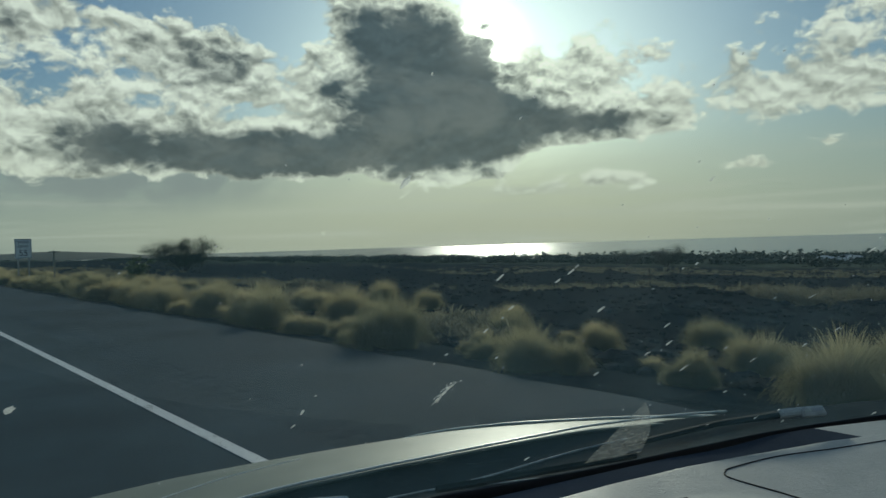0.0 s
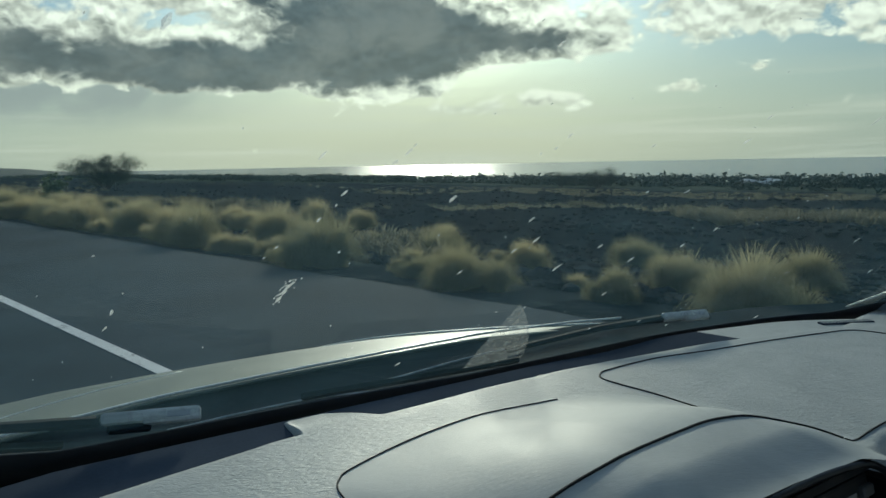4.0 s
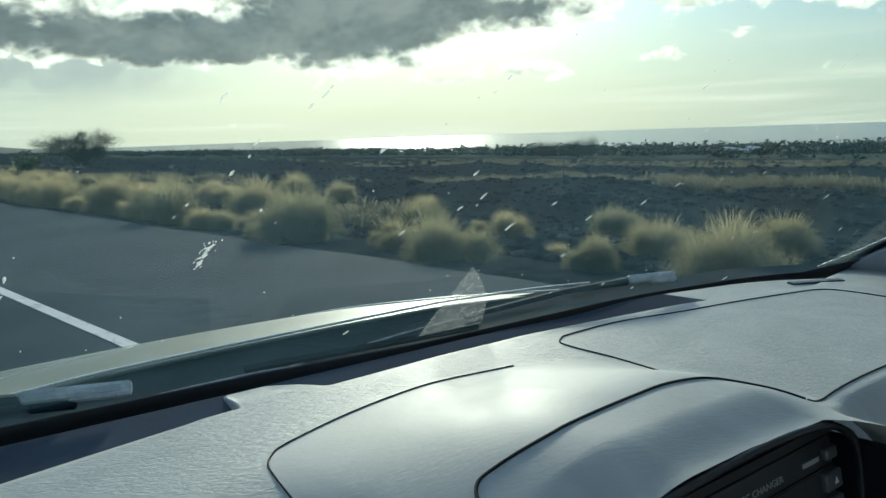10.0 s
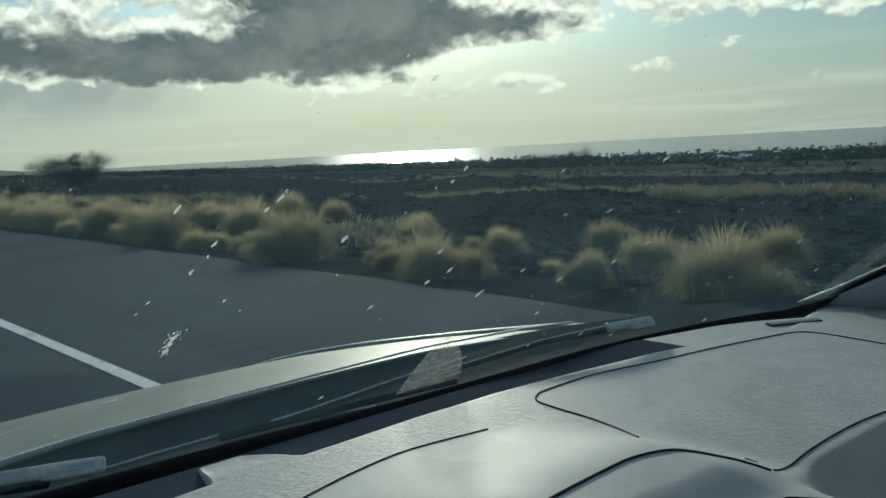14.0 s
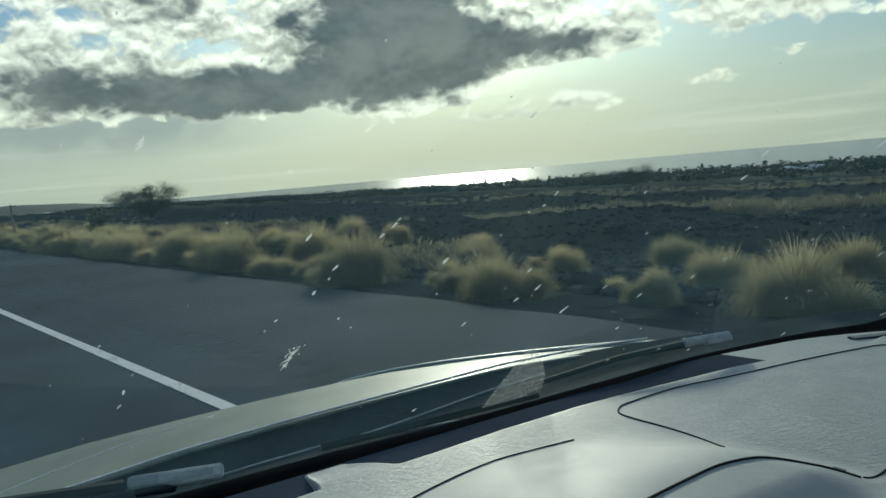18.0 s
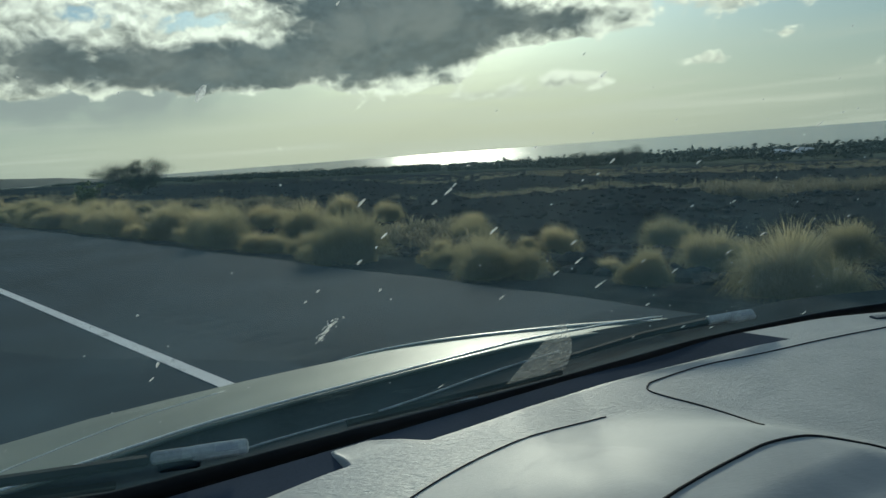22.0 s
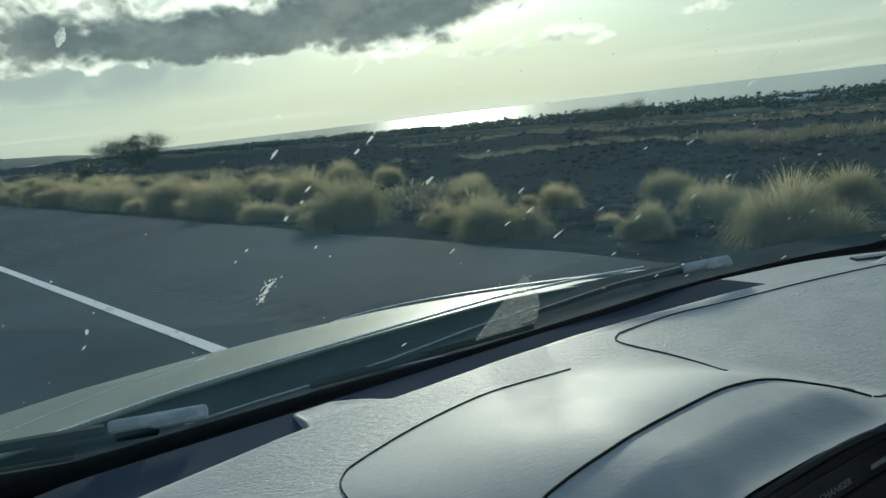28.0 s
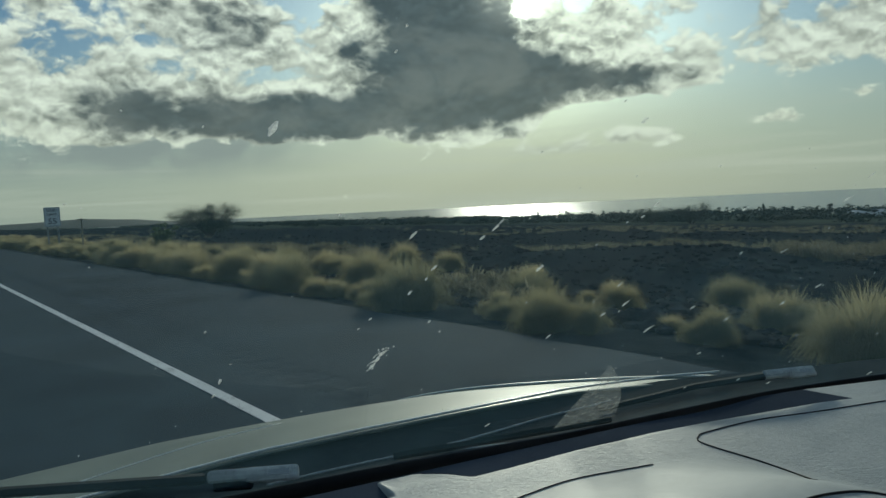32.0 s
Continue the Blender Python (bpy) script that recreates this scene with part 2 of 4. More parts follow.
M_STEEL = material("galvanised_steel", (0.42, 0.42, 0.41), 0.5, 0.8, vary=0.2, scale=12.0, fine=90.0)
M_SIGN = material("sign_white", (0.78, 0.78, 0.76), 0.45, vary=0.04, scale=4.0, fine=30.0)
M_SIGN_BLACK = material("sign_black", (0.02, 0.02, 0.02), 0.5, vary=0.1)
M_PAINT = material("champagne_paint", (0.140, 0.163, 0.138), 0.52, 0.1, vary=0.16, scale=5.0, fine=500.0, spec=0.3, tint=(0.18, 0.203, 0.17), coat=0.06)
M_COWL = material("cowl_plastic", (0.034, 0.039, 0.041), 0.9, vary=0.25, scale=10.0, fine=150.0, bump=0.0006, bump_scale=400.0, spec=0.03)
M_RUBBER = material("black_rubber", (0.007, 0.009, 0.011), 0.8, vary=0.3, scale=20.0, fine=200.0, spec=0.10)
M_FADED = material("faded_plastic", (0.40, 0.42, 0.43), 0.55, vary=0.3, scale=40.0, fine=300.0, bump=0.0006, bump_scale=150.0)
# near-white: sky glint on hood and fender edges put into colour; also pillar strip
M_EDGE = material("glint_line_paint", (0.80, 0.82, 0.78), 0.3, 0.2, vary=0.04, scale=30.0, fine=400.0)
M_FRIT = material("black_frit", (0.026, 0.031, 0.038), 0.6, vary=0.2)
M_SEAM = material("seam_shadow", (0.008, 0.008, 0.009), 0.8, vary=0.2)
# much darker than the dash: shade in the sunken channel put into the colour
M_SLOT = material("recess_shade", (0.066, 0.080, 0.104), 1.0, vary=0.10, scale=9.0, fine=300.0, spec=0.0)
M_TRIM = material("pillar_trim", (0.34, 0.36, 0.40), 0.75, vary=0.08, scale=8.0, fine=300.0, bump=0.0005, bump_scale=500.0)
# kept pale on the unseen cabin shell to bounce fill light onto the dash
M_LINER = material("headliner", (0.62, 0.62, 0.60), 0.95, vary=0.08, scale=6.0, fine=300.0)
M_FACE = material("radio_face", (0.024, 0.026, 0.029), 0.45, vary=0.15, scale=20.0, fine=200.0)
M_RADIO = material("radio_plastic", (0.009, 0.010, 0.012), 0.4, vary=0.15, scale=20.0, fine=200.0)
M_BUTTON = material("button_plastic", (0.085, 0.088, 0.092), 0.45, vary=0.15, scale=30.0, fine=300.0)
M_MARK = material("white_mark", (0.75, 0.76, 0.78), 0.6, vary=0.05)
M_PRINT = material("grey_print", (0.30, 0.31, 0.32), 0.6, vary=0.1)


def dash_material(name, grain, rough):
    """Grained grey vinyl: short leather creases that run across the car, with fine pores."""
    m = bpy.data.materials.new(name)
    m.use_nodes = True
    n = Nodes(m.node_tree)
    where = n.add("ShaderNodeTexCoord").outputs["Object"]
    soft = n.noise(where, 4.0, 3.0)
    smudge = n.noise(where, 14.0, 5.0, 0.65, 0.8)
    col = n.mix(n.ramp(n.math("ADD", n.math("MULTIPLY", soft, 0.5), n.math("MULTIPLY", smudge, 0.5)), 0.38, 0.62),
                rgb(0.345, 0.360, 0.352), rgb(0.43, 0.445, 0.43))
    turned = n.add("ShaderNodeMapping")
    n.plug(turned.inputs["Vector"], where)
    turned.inputs["Rotation"].default_value = (0, 0, 0.62)
    squash = n.add("ShaderNodeMapping")
    n.plug(squash.inputs["Vector"], turned.outputs[0])
    squash.inputs["Scale"].default_value = (0.8, 3.0, 1.0)
    vor = n.add("ShaderNodeTexVoronoi")
    vor.feature = "DISTANCE_TO_EDGE"
    wob = n.noise(where, 60.0, 2.0, out=1)
    shift = n.add("ShaderNodeVectorMath")
    shift.operation = "MULTIPLY_ADD"
    n.plug(shift.inputs[0], wob)
    shift.inputs[1].default_value = (0.006, 0.010, 0.006)
    n.plug(shift.inputs[2], squash.outputs[0])
    n.plug(vor.inputs["Vector"], shift.outputs[0])
    vor.inputs["Scale"].default_value = 160.0
    crease = n.ramp(vor.outputs["Distance"], 0.0, 0.12)
    pores = n.noise(where, 900.0, 2.0)
    folds = n.noise(shift.outputs[0], 150.0, 3.0, 0.55, 0.6)
    h = n.math("ADD", n.math("MULTIPLY", folds, 1.6), n.math("ADD", n.math("MULTIPLY", crease, 0.15), n.math("MULTIPLY", pores, 0.25)))
    bp = n.add("ShaderNodeBump")
    bp.inputs["Strength"].default_value, bp.inputs["Distance"].default_value = grain, 0.0014
    n.plug(bp.inputs["Height"], h)
    b = n.add("ShaderNodeBsdfPrincipled")
    n.plug(b.inputs["Base Color"], col)
    n.plug(b.inputs["Roughness"], n.ramp(smudge, 0.3, 0.7, rough - 0.03, rough + 0.03))
    n.plug(b.inputs["Normal"], bp.outputs[0])
    b.inputs["Specular IOR Level"].default_value = 0.45
    n.plug(n.add("ShaderNodeOutputMaterial").inputs[0], b.outputs[0])
    return m


M_DASH = dash_material("dash_vinyl", 0.4, 0.55)
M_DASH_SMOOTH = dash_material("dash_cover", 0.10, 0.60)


def line_material():
    """White road paint, worn through to the asphalt in cracks and along its edges."""
    m = bpy.data.materials.new("worn_line_paint")
    m.use_nodes = True
    n = Nodes(m.node_tree)
    where = n.add("ShaderNodeTexCoord").outputs["Object"]
    wear = n.math("ADD", n.math("MULTIPLY", n.noise(where, 5.0, 6.0, 0.7), 0.6), n.math("MULTIPLY", n.noise(where, 45.0, 3.0), 0.4))
    col = n.mix(n.ramp(wear, 0.55, 0.62), rgb(0.68, 0.69, 0.68), rgb(0.10, 0.10, 0.10))
    b = n.add("ShaderNodeBsdfPrincipled")
    n.plug(b.inputs["Base Color"], col)
    b.inputs["Roughness"].default_value = 0.7
    n.plug(n.add("ShaderNodeOutputMaterial").inputs[0], b.outputs[0])
    return m


M_LINE = line_material()


def ground_material():
    """Dark lava and cinder with patches of dry straw-coloured grass and greener scrub further down, lightened to stand
    in for haze.
    """
    m = bpy.data.materials.new("lava_field")
    m.use_nodes = True
    n = Nodes(m.node_tree)
    where = n.add("ShaderNodeTexCoord").outputs["Object"]
    rock = n.mix(n.ramp(n.noise(where, 1.6, 8.0, 0.7), 0.35, 0.65), rgb(0.022, 0.028, 0.031), rgb(0.044, 0.052, 0.054))
    bands = n.add("ShaderNodeMapping")
    n.plug(bands.inputs["Vector"], where)
    bands.inputs["Scale"].default_value = (0.045, 0.010, 0.02)
    patch = n.ramp(n.noise(bands.outputs[0], 1.0, 7.0, 0.68, 0.6), 0.54, 0.66)
    speckle = n.ramp(n.noise(where, 0.9, 5.0, 0.7), 0.45, 0.6)
    col = n.mix(n.math("MULTIPLY", patch, n.math("MULTIPLY", speckle, 0.8)), rock, rgb(0.070, 0.075, 0.066))
    split = n.add("ShaderNodeSeparateXYZ")
    n.plug(split.inputs[0], where)
    far = n.ramp(split.outputs[0], 95.0, 150.0)
    scrub = n.mix(n.ramp(n.noise(where, 0.03, 7.0, 0.7), 0.4, 0.6), rgb(0.055, 0.066, 0.050), rgb(0.110, 0.122, 0.090))
    col = n.mix(far, col, scrub)
    b = n.add("ShaderNodeBsdfPrincipled")
    n.plug(b.inputs["Base Color"], col)
    b.inputs["Roughness"].default_value, b.inputs["Specular IOR Level"].default_value = 1.0, 0.0
    bp = n.add("ShaderNodeBump")
    bp.inputs["Strength"].default_value, bp.inputs["Distance"].default_value = 0.8, 0.10
    n.plug(bp.inputs["Height"], n.noise(where, 5.0, 8.0, 0.7))
    n.plug(b.inputs["Normal"], bp.outputs[0])
    n.plug(n.add("ShaderNodeOutputMaterial").inputs[0], b.outputs[0])
    return m


M_GROUND = ground_material()


def sea_material():
    m = bpy.data.materials.new("sea")
    m.use_nodes = True
    n = Nodes(m.node_tree)
    where = n.add("ShaderNodeTexCoord").outputs["Object"]
    b = n.add("ShaderNodeBsdfPrincipled")
    b.inputs["Base Color"].default_value = rgb(0.045, 0.085, 0.115)
    b.inputs["Roughness"].default_value = 0.2
    b.inputs["IOR"].default_value, b.inputs["Specular IOR Level"].default_value = 1.33, 0.3
    bp = n.add("ShaderNodeBump")
    bp.inputs["Strength"].default_value, bp.inputs["Distance"].default_value = 1.0, 0.8
    n.plug(bp.inputs["Height"], n.noise(where, 0.12, 6.0, 0.65))
    n.plug(b.inputs["Normal"], bp.outputs[0])
    n.plug(n.add("ShaderNodeOutputMaterial").inputs[0], b.outputs[0])
    return m


M_SEA = sea_material()


def grass_material(name, low_c, high_c):
    """Straw: darker and slightly greener low in the tuft, paler towards its top; light shines through it."""
    m = bpy.data.materials.new(name)
    m.use_nodes = True
    n = Nodes(m.node_tree)
    where = n.add("ShaderNodeTexCoord").outputs["Object"]
    split = n.add("ShaderNodeSeparateXYZ")
    n.plug(split.inputs[0], where)
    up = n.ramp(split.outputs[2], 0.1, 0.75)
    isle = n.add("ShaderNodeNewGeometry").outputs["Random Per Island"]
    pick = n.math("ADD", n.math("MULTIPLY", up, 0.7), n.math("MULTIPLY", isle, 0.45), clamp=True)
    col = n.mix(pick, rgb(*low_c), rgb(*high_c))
    r = n.add("ShaderNodeObjectInfo").outputs["Random"]
    col = n.mix(1.0, col, n.mix(r, rgb(0.75, 0.78, 0.72), rgb(1.2, 1.15, 1.05)), "MULTIPLY")
    d, t = n.add("ShaderNodeBsdfDiffuse"), n.add("ShaderNodeBsdfTranslucent")
    n.plug(d.inputs[0], col)
    n.plug(t.inputs[0], col)
    mx = n.add("ShaderNodeMixShader")
    mx.inputs[0].default_value = 0.58
    n.links.new(d.outputs[0], mx.inputs[1])
    n.links.new(t.outputs[0], mx.inputs[2])
    n.plug(n.add("ShaderNodeOutputMaterial").inputs[0], mx.outputs[0])
    return m


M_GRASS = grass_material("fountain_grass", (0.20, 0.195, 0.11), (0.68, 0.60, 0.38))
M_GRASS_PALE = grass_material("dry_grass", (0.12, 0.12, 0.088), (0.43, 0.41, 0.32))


def glass_material():
    m = bpy.data.materials.new("windshield_glass")
    m.use_nodes = True
    n = Nodes(m.node_tree)
    where = n.add("ShaderNodeTexCoord").outputs["Object"]
    clear, shine, dust = n.add("ShaderNodeBsdfTransparent"), n.add("ShaderNodeBsdfGlossy"), n.add("ShaderNodeBsdfTranslucent")
    clear.inputs[0].default_value = rgb(0.955, 0.975, 0.96)
    shine.inputs["Roughness"].default_value = 0.02
    # thin dust film; its blue tint puts a teal glare veil into the colour
    dust.inputs[0].default_value = rgb(0.34, 0.66, 0.82)
    film = n.add("ShaderNodeMixShader")
    n.plug(film.inputs[0], n.ramp(n.noise(where, 7.0, 6.0, 0.7), 0.3, 0.8, 0.012, 0.028))
    n.links.new(clear.outputs[0], film.inputs[1])
    n.links.new(dust.outputs[0], film.inputs[2])
    fr = n.add("ShaderNodeFresnel")
    fr.inputs[0].default_value = 1.3
    mx = n.add("ShaderNodeMixShader")
    n.plug(mx.inputs[0], n.math("MULTIPLY", fr.outputs[0], 0.06))
    n.links.new(film.outputs[0], mx.inputs[1])
    n.links.new(shine.outputs[0], mx.inputs[2])
    n.plug(n.add("ShaderNodeOutputMaterial").inputs[0], mx.outputs[0])
    return m


M_GLASS = glass_material()


def film_material(name, colour, cover, scale):
    """Dirt lying on glass, uneven, lit from both sides."""
    m = bpy.data.materials.new(name)
    m.use_nodes = True
    n = Nodes(m.node_tree)
    where = n.add("ShaderNodeTexCoord").outputs["Object"]
    d, t, c = n.add("ShaderNodeBsdfDiffuse"), n.add("ShaderNodeBsdfTranslucent"), n.add("ShaderNodeBsdfTransparent")
    d.inputs[0].default_value = t.inputs[0].default_value = rgb(*colour)
    both, out = n.add("ShaderNodeMixShader"), n.add("ShaderNodeMixShader")
    both.inputs[0].default_value = 0.6
    n.links.new(d.outputs[0], both.inputs[1])
    n.links.new(t.outputs[0], both.inputs[2])
    n.plug(out.inputs[0], n.ramp(n.noise(where, scale, 5.0, 0.7), 0.3, 0.7, cover * 0.35, min(1.0, cover * 1.4)))
    n.links.new(c.outputs[0], out.inputs[1])
    n.links.new(both.outputs[0], out.inputs[2])
    n.plug(n.add("ShaderNodeOutputMaterial").inputs[0], out.outputs[0])
    return m


M_DUST = film_material("dust_film", (0.62, 0.62, 0.58), 0.30, 160.0)
M_HAZE = film_material("thin_dust", (0.62, 0.63, 0.60), 0.09, 300.0)
M_SPLAT = film_material("dried_splat", (0.95, 0.95, 0.92), 1.3, 900.0)


# ---------- mesh helpers ----------
def mesh_object(name, verts, faces, mat, parent=None, label="", smooth=True):
    me = bpy.data.meshes.new(name)
    me.from_pydata([tuple(map(float, v)) for v in verts], [], [tuple(map(int, f)) for f in faces])
    me.materials.append(mat)
    if smooth:
        me.polygons.foreach_set("use_smooth", [True] * len(me.polygons))
    me.update()
    ob = new(name, me)
    ob.parent = parent
    return tagged(ob, label)


def part(name, bm, mat, parent=None, label="", smooth=False):
    """One bmesh as one mesh object under a thing or a part."""
    me = bpy.data.meshes.new(name)
    bmesh.ops.recalc_face_normals(bm, faces=bm.faces)
    bm.to_mesh(me)
    bm.free()
    me.materials.append(mat)
    if smooth:
        me.polygons.foreach_set("use_smooth", [True] * len(me.polygons))
    ob = new(name, me)
    ob.parent = parent
    return tagged(ob, label)


def empty(name, label, category, place=(0, 0, 0), group=""):
    ob = new(name)
    ob.location = place
    return tagged(ob, label, category, group)


def sheet(us, vs, point, wrap=False):
    """Vertices and faces of a grid over us and vs, with point(u, v) giving each place."""
    verts = [point(u, v) for u in us for v in vs]
    n = len(vs)
    faces = [(i * n + j, (i + 1) * n + j, (i + 1) * n + j + 1, i * n + j + 1) for i in range(len(us) - 1) for j in range(n - 1)]
    return verts, faces


def box(bm, size, m=Matrix(), bevel=0.0):
    r = bmesh.ops.create_cube(bm, size=1.0, matrix=m @ Matrix.Diagonal((*size, 1)))
    if bevel:
        edges = {e for v in r["verts"] for e in v.link_edges}
        bmesh.ops.bevel(bm, geom=list(edges), offset=bevel, segments=2, affect="EDGES", profile=0.5)
    return bm


def smooth_line(points, step=8):
    """A Catmull-Rom line through the points."""
    p = [Vector(q) for q in points]
    p = [2 * p[0] - p[1], *p, 2 * p[-1] - p[-2]]
    out = []
    for i in range(1, len(p) - 2):
        for k in range(step):
            t = k / step
            out.append(0.5 * ((2 * p[i]) + (p[i + 1] - p[i - 1]) * t + (2 * p[i - 1] - 5 * p[i] + 4 * p[i + 1] - p[i + 2]) * t ** 2
                              + (3 * p[i] - p[i - 1] - 3 * p[i + 1] + p[i + 2]) * t ** 3))
    return out + [p[-2]]


def tube(bm, line, radii, sides=6, squash=1.0):
    """A tube along a line; radii is a number or one number a point."""
    rings = []
    for i, c in enumerate(line):
        d = (line[min(i + 1, len(line) - 1)] - line[max(i - 1, 0)]).normalized()
        side = d.cross(Vector((0, 0, 1)))
        side = side.normalized() if side.length > 1e-4 else Vector((1, 0, 0))
        up = side.cross(d)
        r = radii if isinstance(radii, (int, float)) else radii[i]
        rings.append([bm.verts.new(c + side * math.cos(2 * math.pi * k / sides) * r + up * math.sin(2 * math.pi * k / sides) * r * squash) for k in range(sides)])
    for a_ring, b_ring in zip(rings, rings[1:]):
        for k in range(sides):
            bm.faces.new((a_ring[k], a_ring[(k + 1) % sides], b_ring[(k + 1) % sides], b_ring[k]))
    bm.faces.new(rings[0][::-1])
    bm.faces.new(rings[-1])
    return bm


def lerp_table(x, xs, ys):
    return float(np.interp(x, xs, ys))


# ---------- the land ----------
ROAD_EDGE, LINE_X, SEA_Z, SHORE_X = 4.3, 1.6, -25.0, 715.0


def land(x, y):
    """Height of the ground: the road's bed, the verge, the lava field that falls to the shore, the rise on the other side."""
    if x <= ROAD_EDGE:
        bed = -0.06
        return bed if x > -7.5 else bed + 0.05 * (-7.5 - x) + 0.3 * noise.noise((x * 0.1, y * 0.1, 3.0)) * min(1, (-7.5 - x) / 4)
    d = x - ROAD_EDGE
    h = -0.06 - 0.20 * min(1.0, d / 2.5) - 0.042 * min(500.0, max(0.0, d - 2.5)) - 0.018 * max(0.0, d - 502.5)
    k = min(1.0, max(0.0, (d - 1.5) / 8))
    h += k * (0.45 * noise.noise((x * 0.12, y * 0.10, 0.5)) + 0.22 * noise.noise((x * 0.45, y * 0.4, 1.5)))
    h += min(1.0, d / 120) * 1.6 * noise.noise((x * 0.012, y * 0.006, 7.0))
    if d > 25:
        h += 0.7 * math.exp(-((d - 42) / 12) ** 2) * (0.6 + 0.6 * noise.noise((y * 0.03, 2.0, 9.0)))
    return h


def graded(start, stop, first, growth):
    out, step = [start], first
    while out[-1] < stop:
        out.append(out[-1] + step)
        step *= growth
    out[-1] = stop
    return out


xs = [-400, -200, -90, -40, -25, -15, -10, -7.5, -4, 0, 3, ROAD_EDGE] + graded(ROAD_EDGE + 0.25, 800, 0.25, 1.035)
ys = [-y for y in graded(2.0, 700, 1.0, 1.25)][::-1] + graded(-1.5, 2600, 0.4, 1.028)
verts, faces = sheet(xs, ys, lambda x, y: (x, y, land(x, y)))
tagged(mesh_object("ground", verts, faces, M_GROUND), "dark lava field with dry grass sloping to the coast", "ground", kind="structure")

R = 4950.0
sea_rows = [100 + 4850 * (i / 40) ** 1.6 for i in range(41)]
verts, faces = sheet([radians(-35 + 170 * i / 60) for i in range(61)], sea_rows,
                     lambda q, r: (math.sin(q) * r, math.cos(q) * r, SEA_Z))
tagged(mesh_object("water", verts, faces, M_SEA), "open sea reflecting the low bright sun", "sea", kind="structure")

# the far low headland with its cone
def headland(u, v):
    ax, d = radians(3 + 16 * u), 3300 + 900 * v
    top = 26 + 13 * math.exp(-((u - 0.52) / 0.17) ** 2) + 7 * math.exp(-((u - 0.25) / 0.3) ** 2) + 2 * noise.noise((u * 9, v * 4, 1))
    fall = math.sin(math.pi * v) * min(1.0, (1 - u) * 4)
    return (math.sin(ax) * d, math.cos(ax) * d, SEA_Z - 1 + top * fall)


verts, faces = sheet([i / 60 for i in range(61)], [i / 14 for i in range(15)], headland)
tagged(mesh_object("far_headland", verts, faces, M_PALM), "low hazy headland with a rounded cinder cone beside the sea", "headland", kind="structure")

# ---------- the road ----------
road = empty("road", "grey asphalt highway with a wide paved shoulder", "road")
tagged(road, kind="structure")
RUMBLE = (2.05, 2.42)


def strip(name, x0, x1, y0, y1, ny, mat, parent, label="", z=0.0, wave=None, nx=2, thick=0.10):
    us, vs = [x0 + (x1 - x0) * i / (nx - 1) for i in range(nx)], [y0 + (y1 - y0) * i / (ny - 1) for i in range(ny)]
    verts, faces = sheet(us, vs, lambda x, y: (x, y, z + (wave(x, y) if wave else 0.0)))
    n = len(verts)
    verts += [(x, y, z - thick) for x, y, _ in verts]
    low = [tuple(i + n for i in f[::-1]) for f in faces]
    border = [i for i in range(ny)] + [i * ny + ny - 1 for i in range(1, nx)] + [(nx - 1) * ny + j for j in range(ny - 2, -1, -1)] + [i * ny for i in range(nx - 2, 0, -1)]
    sides = [(border[k], border[(k + 1) % len(border)], border[(k + 1) % len(border)] + n, border[k] + n) for k in range(len(border))]
    return mesh_object(name, verts, faces + low + sides, mat, parent, label, smooth=False)


strip("lane", -7.4, RUMBLE[0], -60, 900, 3, M_ASPHALT, road, "grey asphalt driving lanes")
strip("rumble_strip", RUMBLE[0], RUMBLE[1], 1.5, 40, 900, M_SHOULDER, road, "row of shallow grooves milled in the shoulder",
      wave=lambda x, y: -0.008 * max(0.0, math.sin(2 * math.pi * y / 0.3)) * (1 if abs(x - 2.235) < 0.15 else 0), nx=6)
strip("rumble_far", RUMBLE[0], RUMBLE[1], 40, 900, 2, M_SHOULDER, road)
strip("rumble_back", RUMBLE[0], RUMBLE[1], -60, 1.5, 2, M_SHOULDER, road)
edge_y = [-60 + 0.35 * i for i in range(400)] + [80 + 20 * i for i in range(42)]
verts, faces = sheet([0, 1, 2, 3], edge_y, lambda u, y: ((RUMBLE[1], 3.4, ROAD_EDGE + 0.10 * noise.noise((y * 0.7, 0, 0)) + 0.05 * noise.noise((y * 2.6, 4, 0)),
                     ROAD_EDGE + 0.14 + 0.10 * noise.noise((y * 0.7, 0, 0)))[int(u)], y, (0, 0, -0.004, -0.14)[int(u)]))
mesh_object("shoulder", verts, faces, M_SHOULDER, road, "dusty paved shoulder with a ragged edge", smooth=False)
strip("edge_line", LINE_X - 0.042, LINE_X + 0.042, -20, 700, 2, M_LINE, road, "worn solid white edge line", z=0.004, thick=0.003)


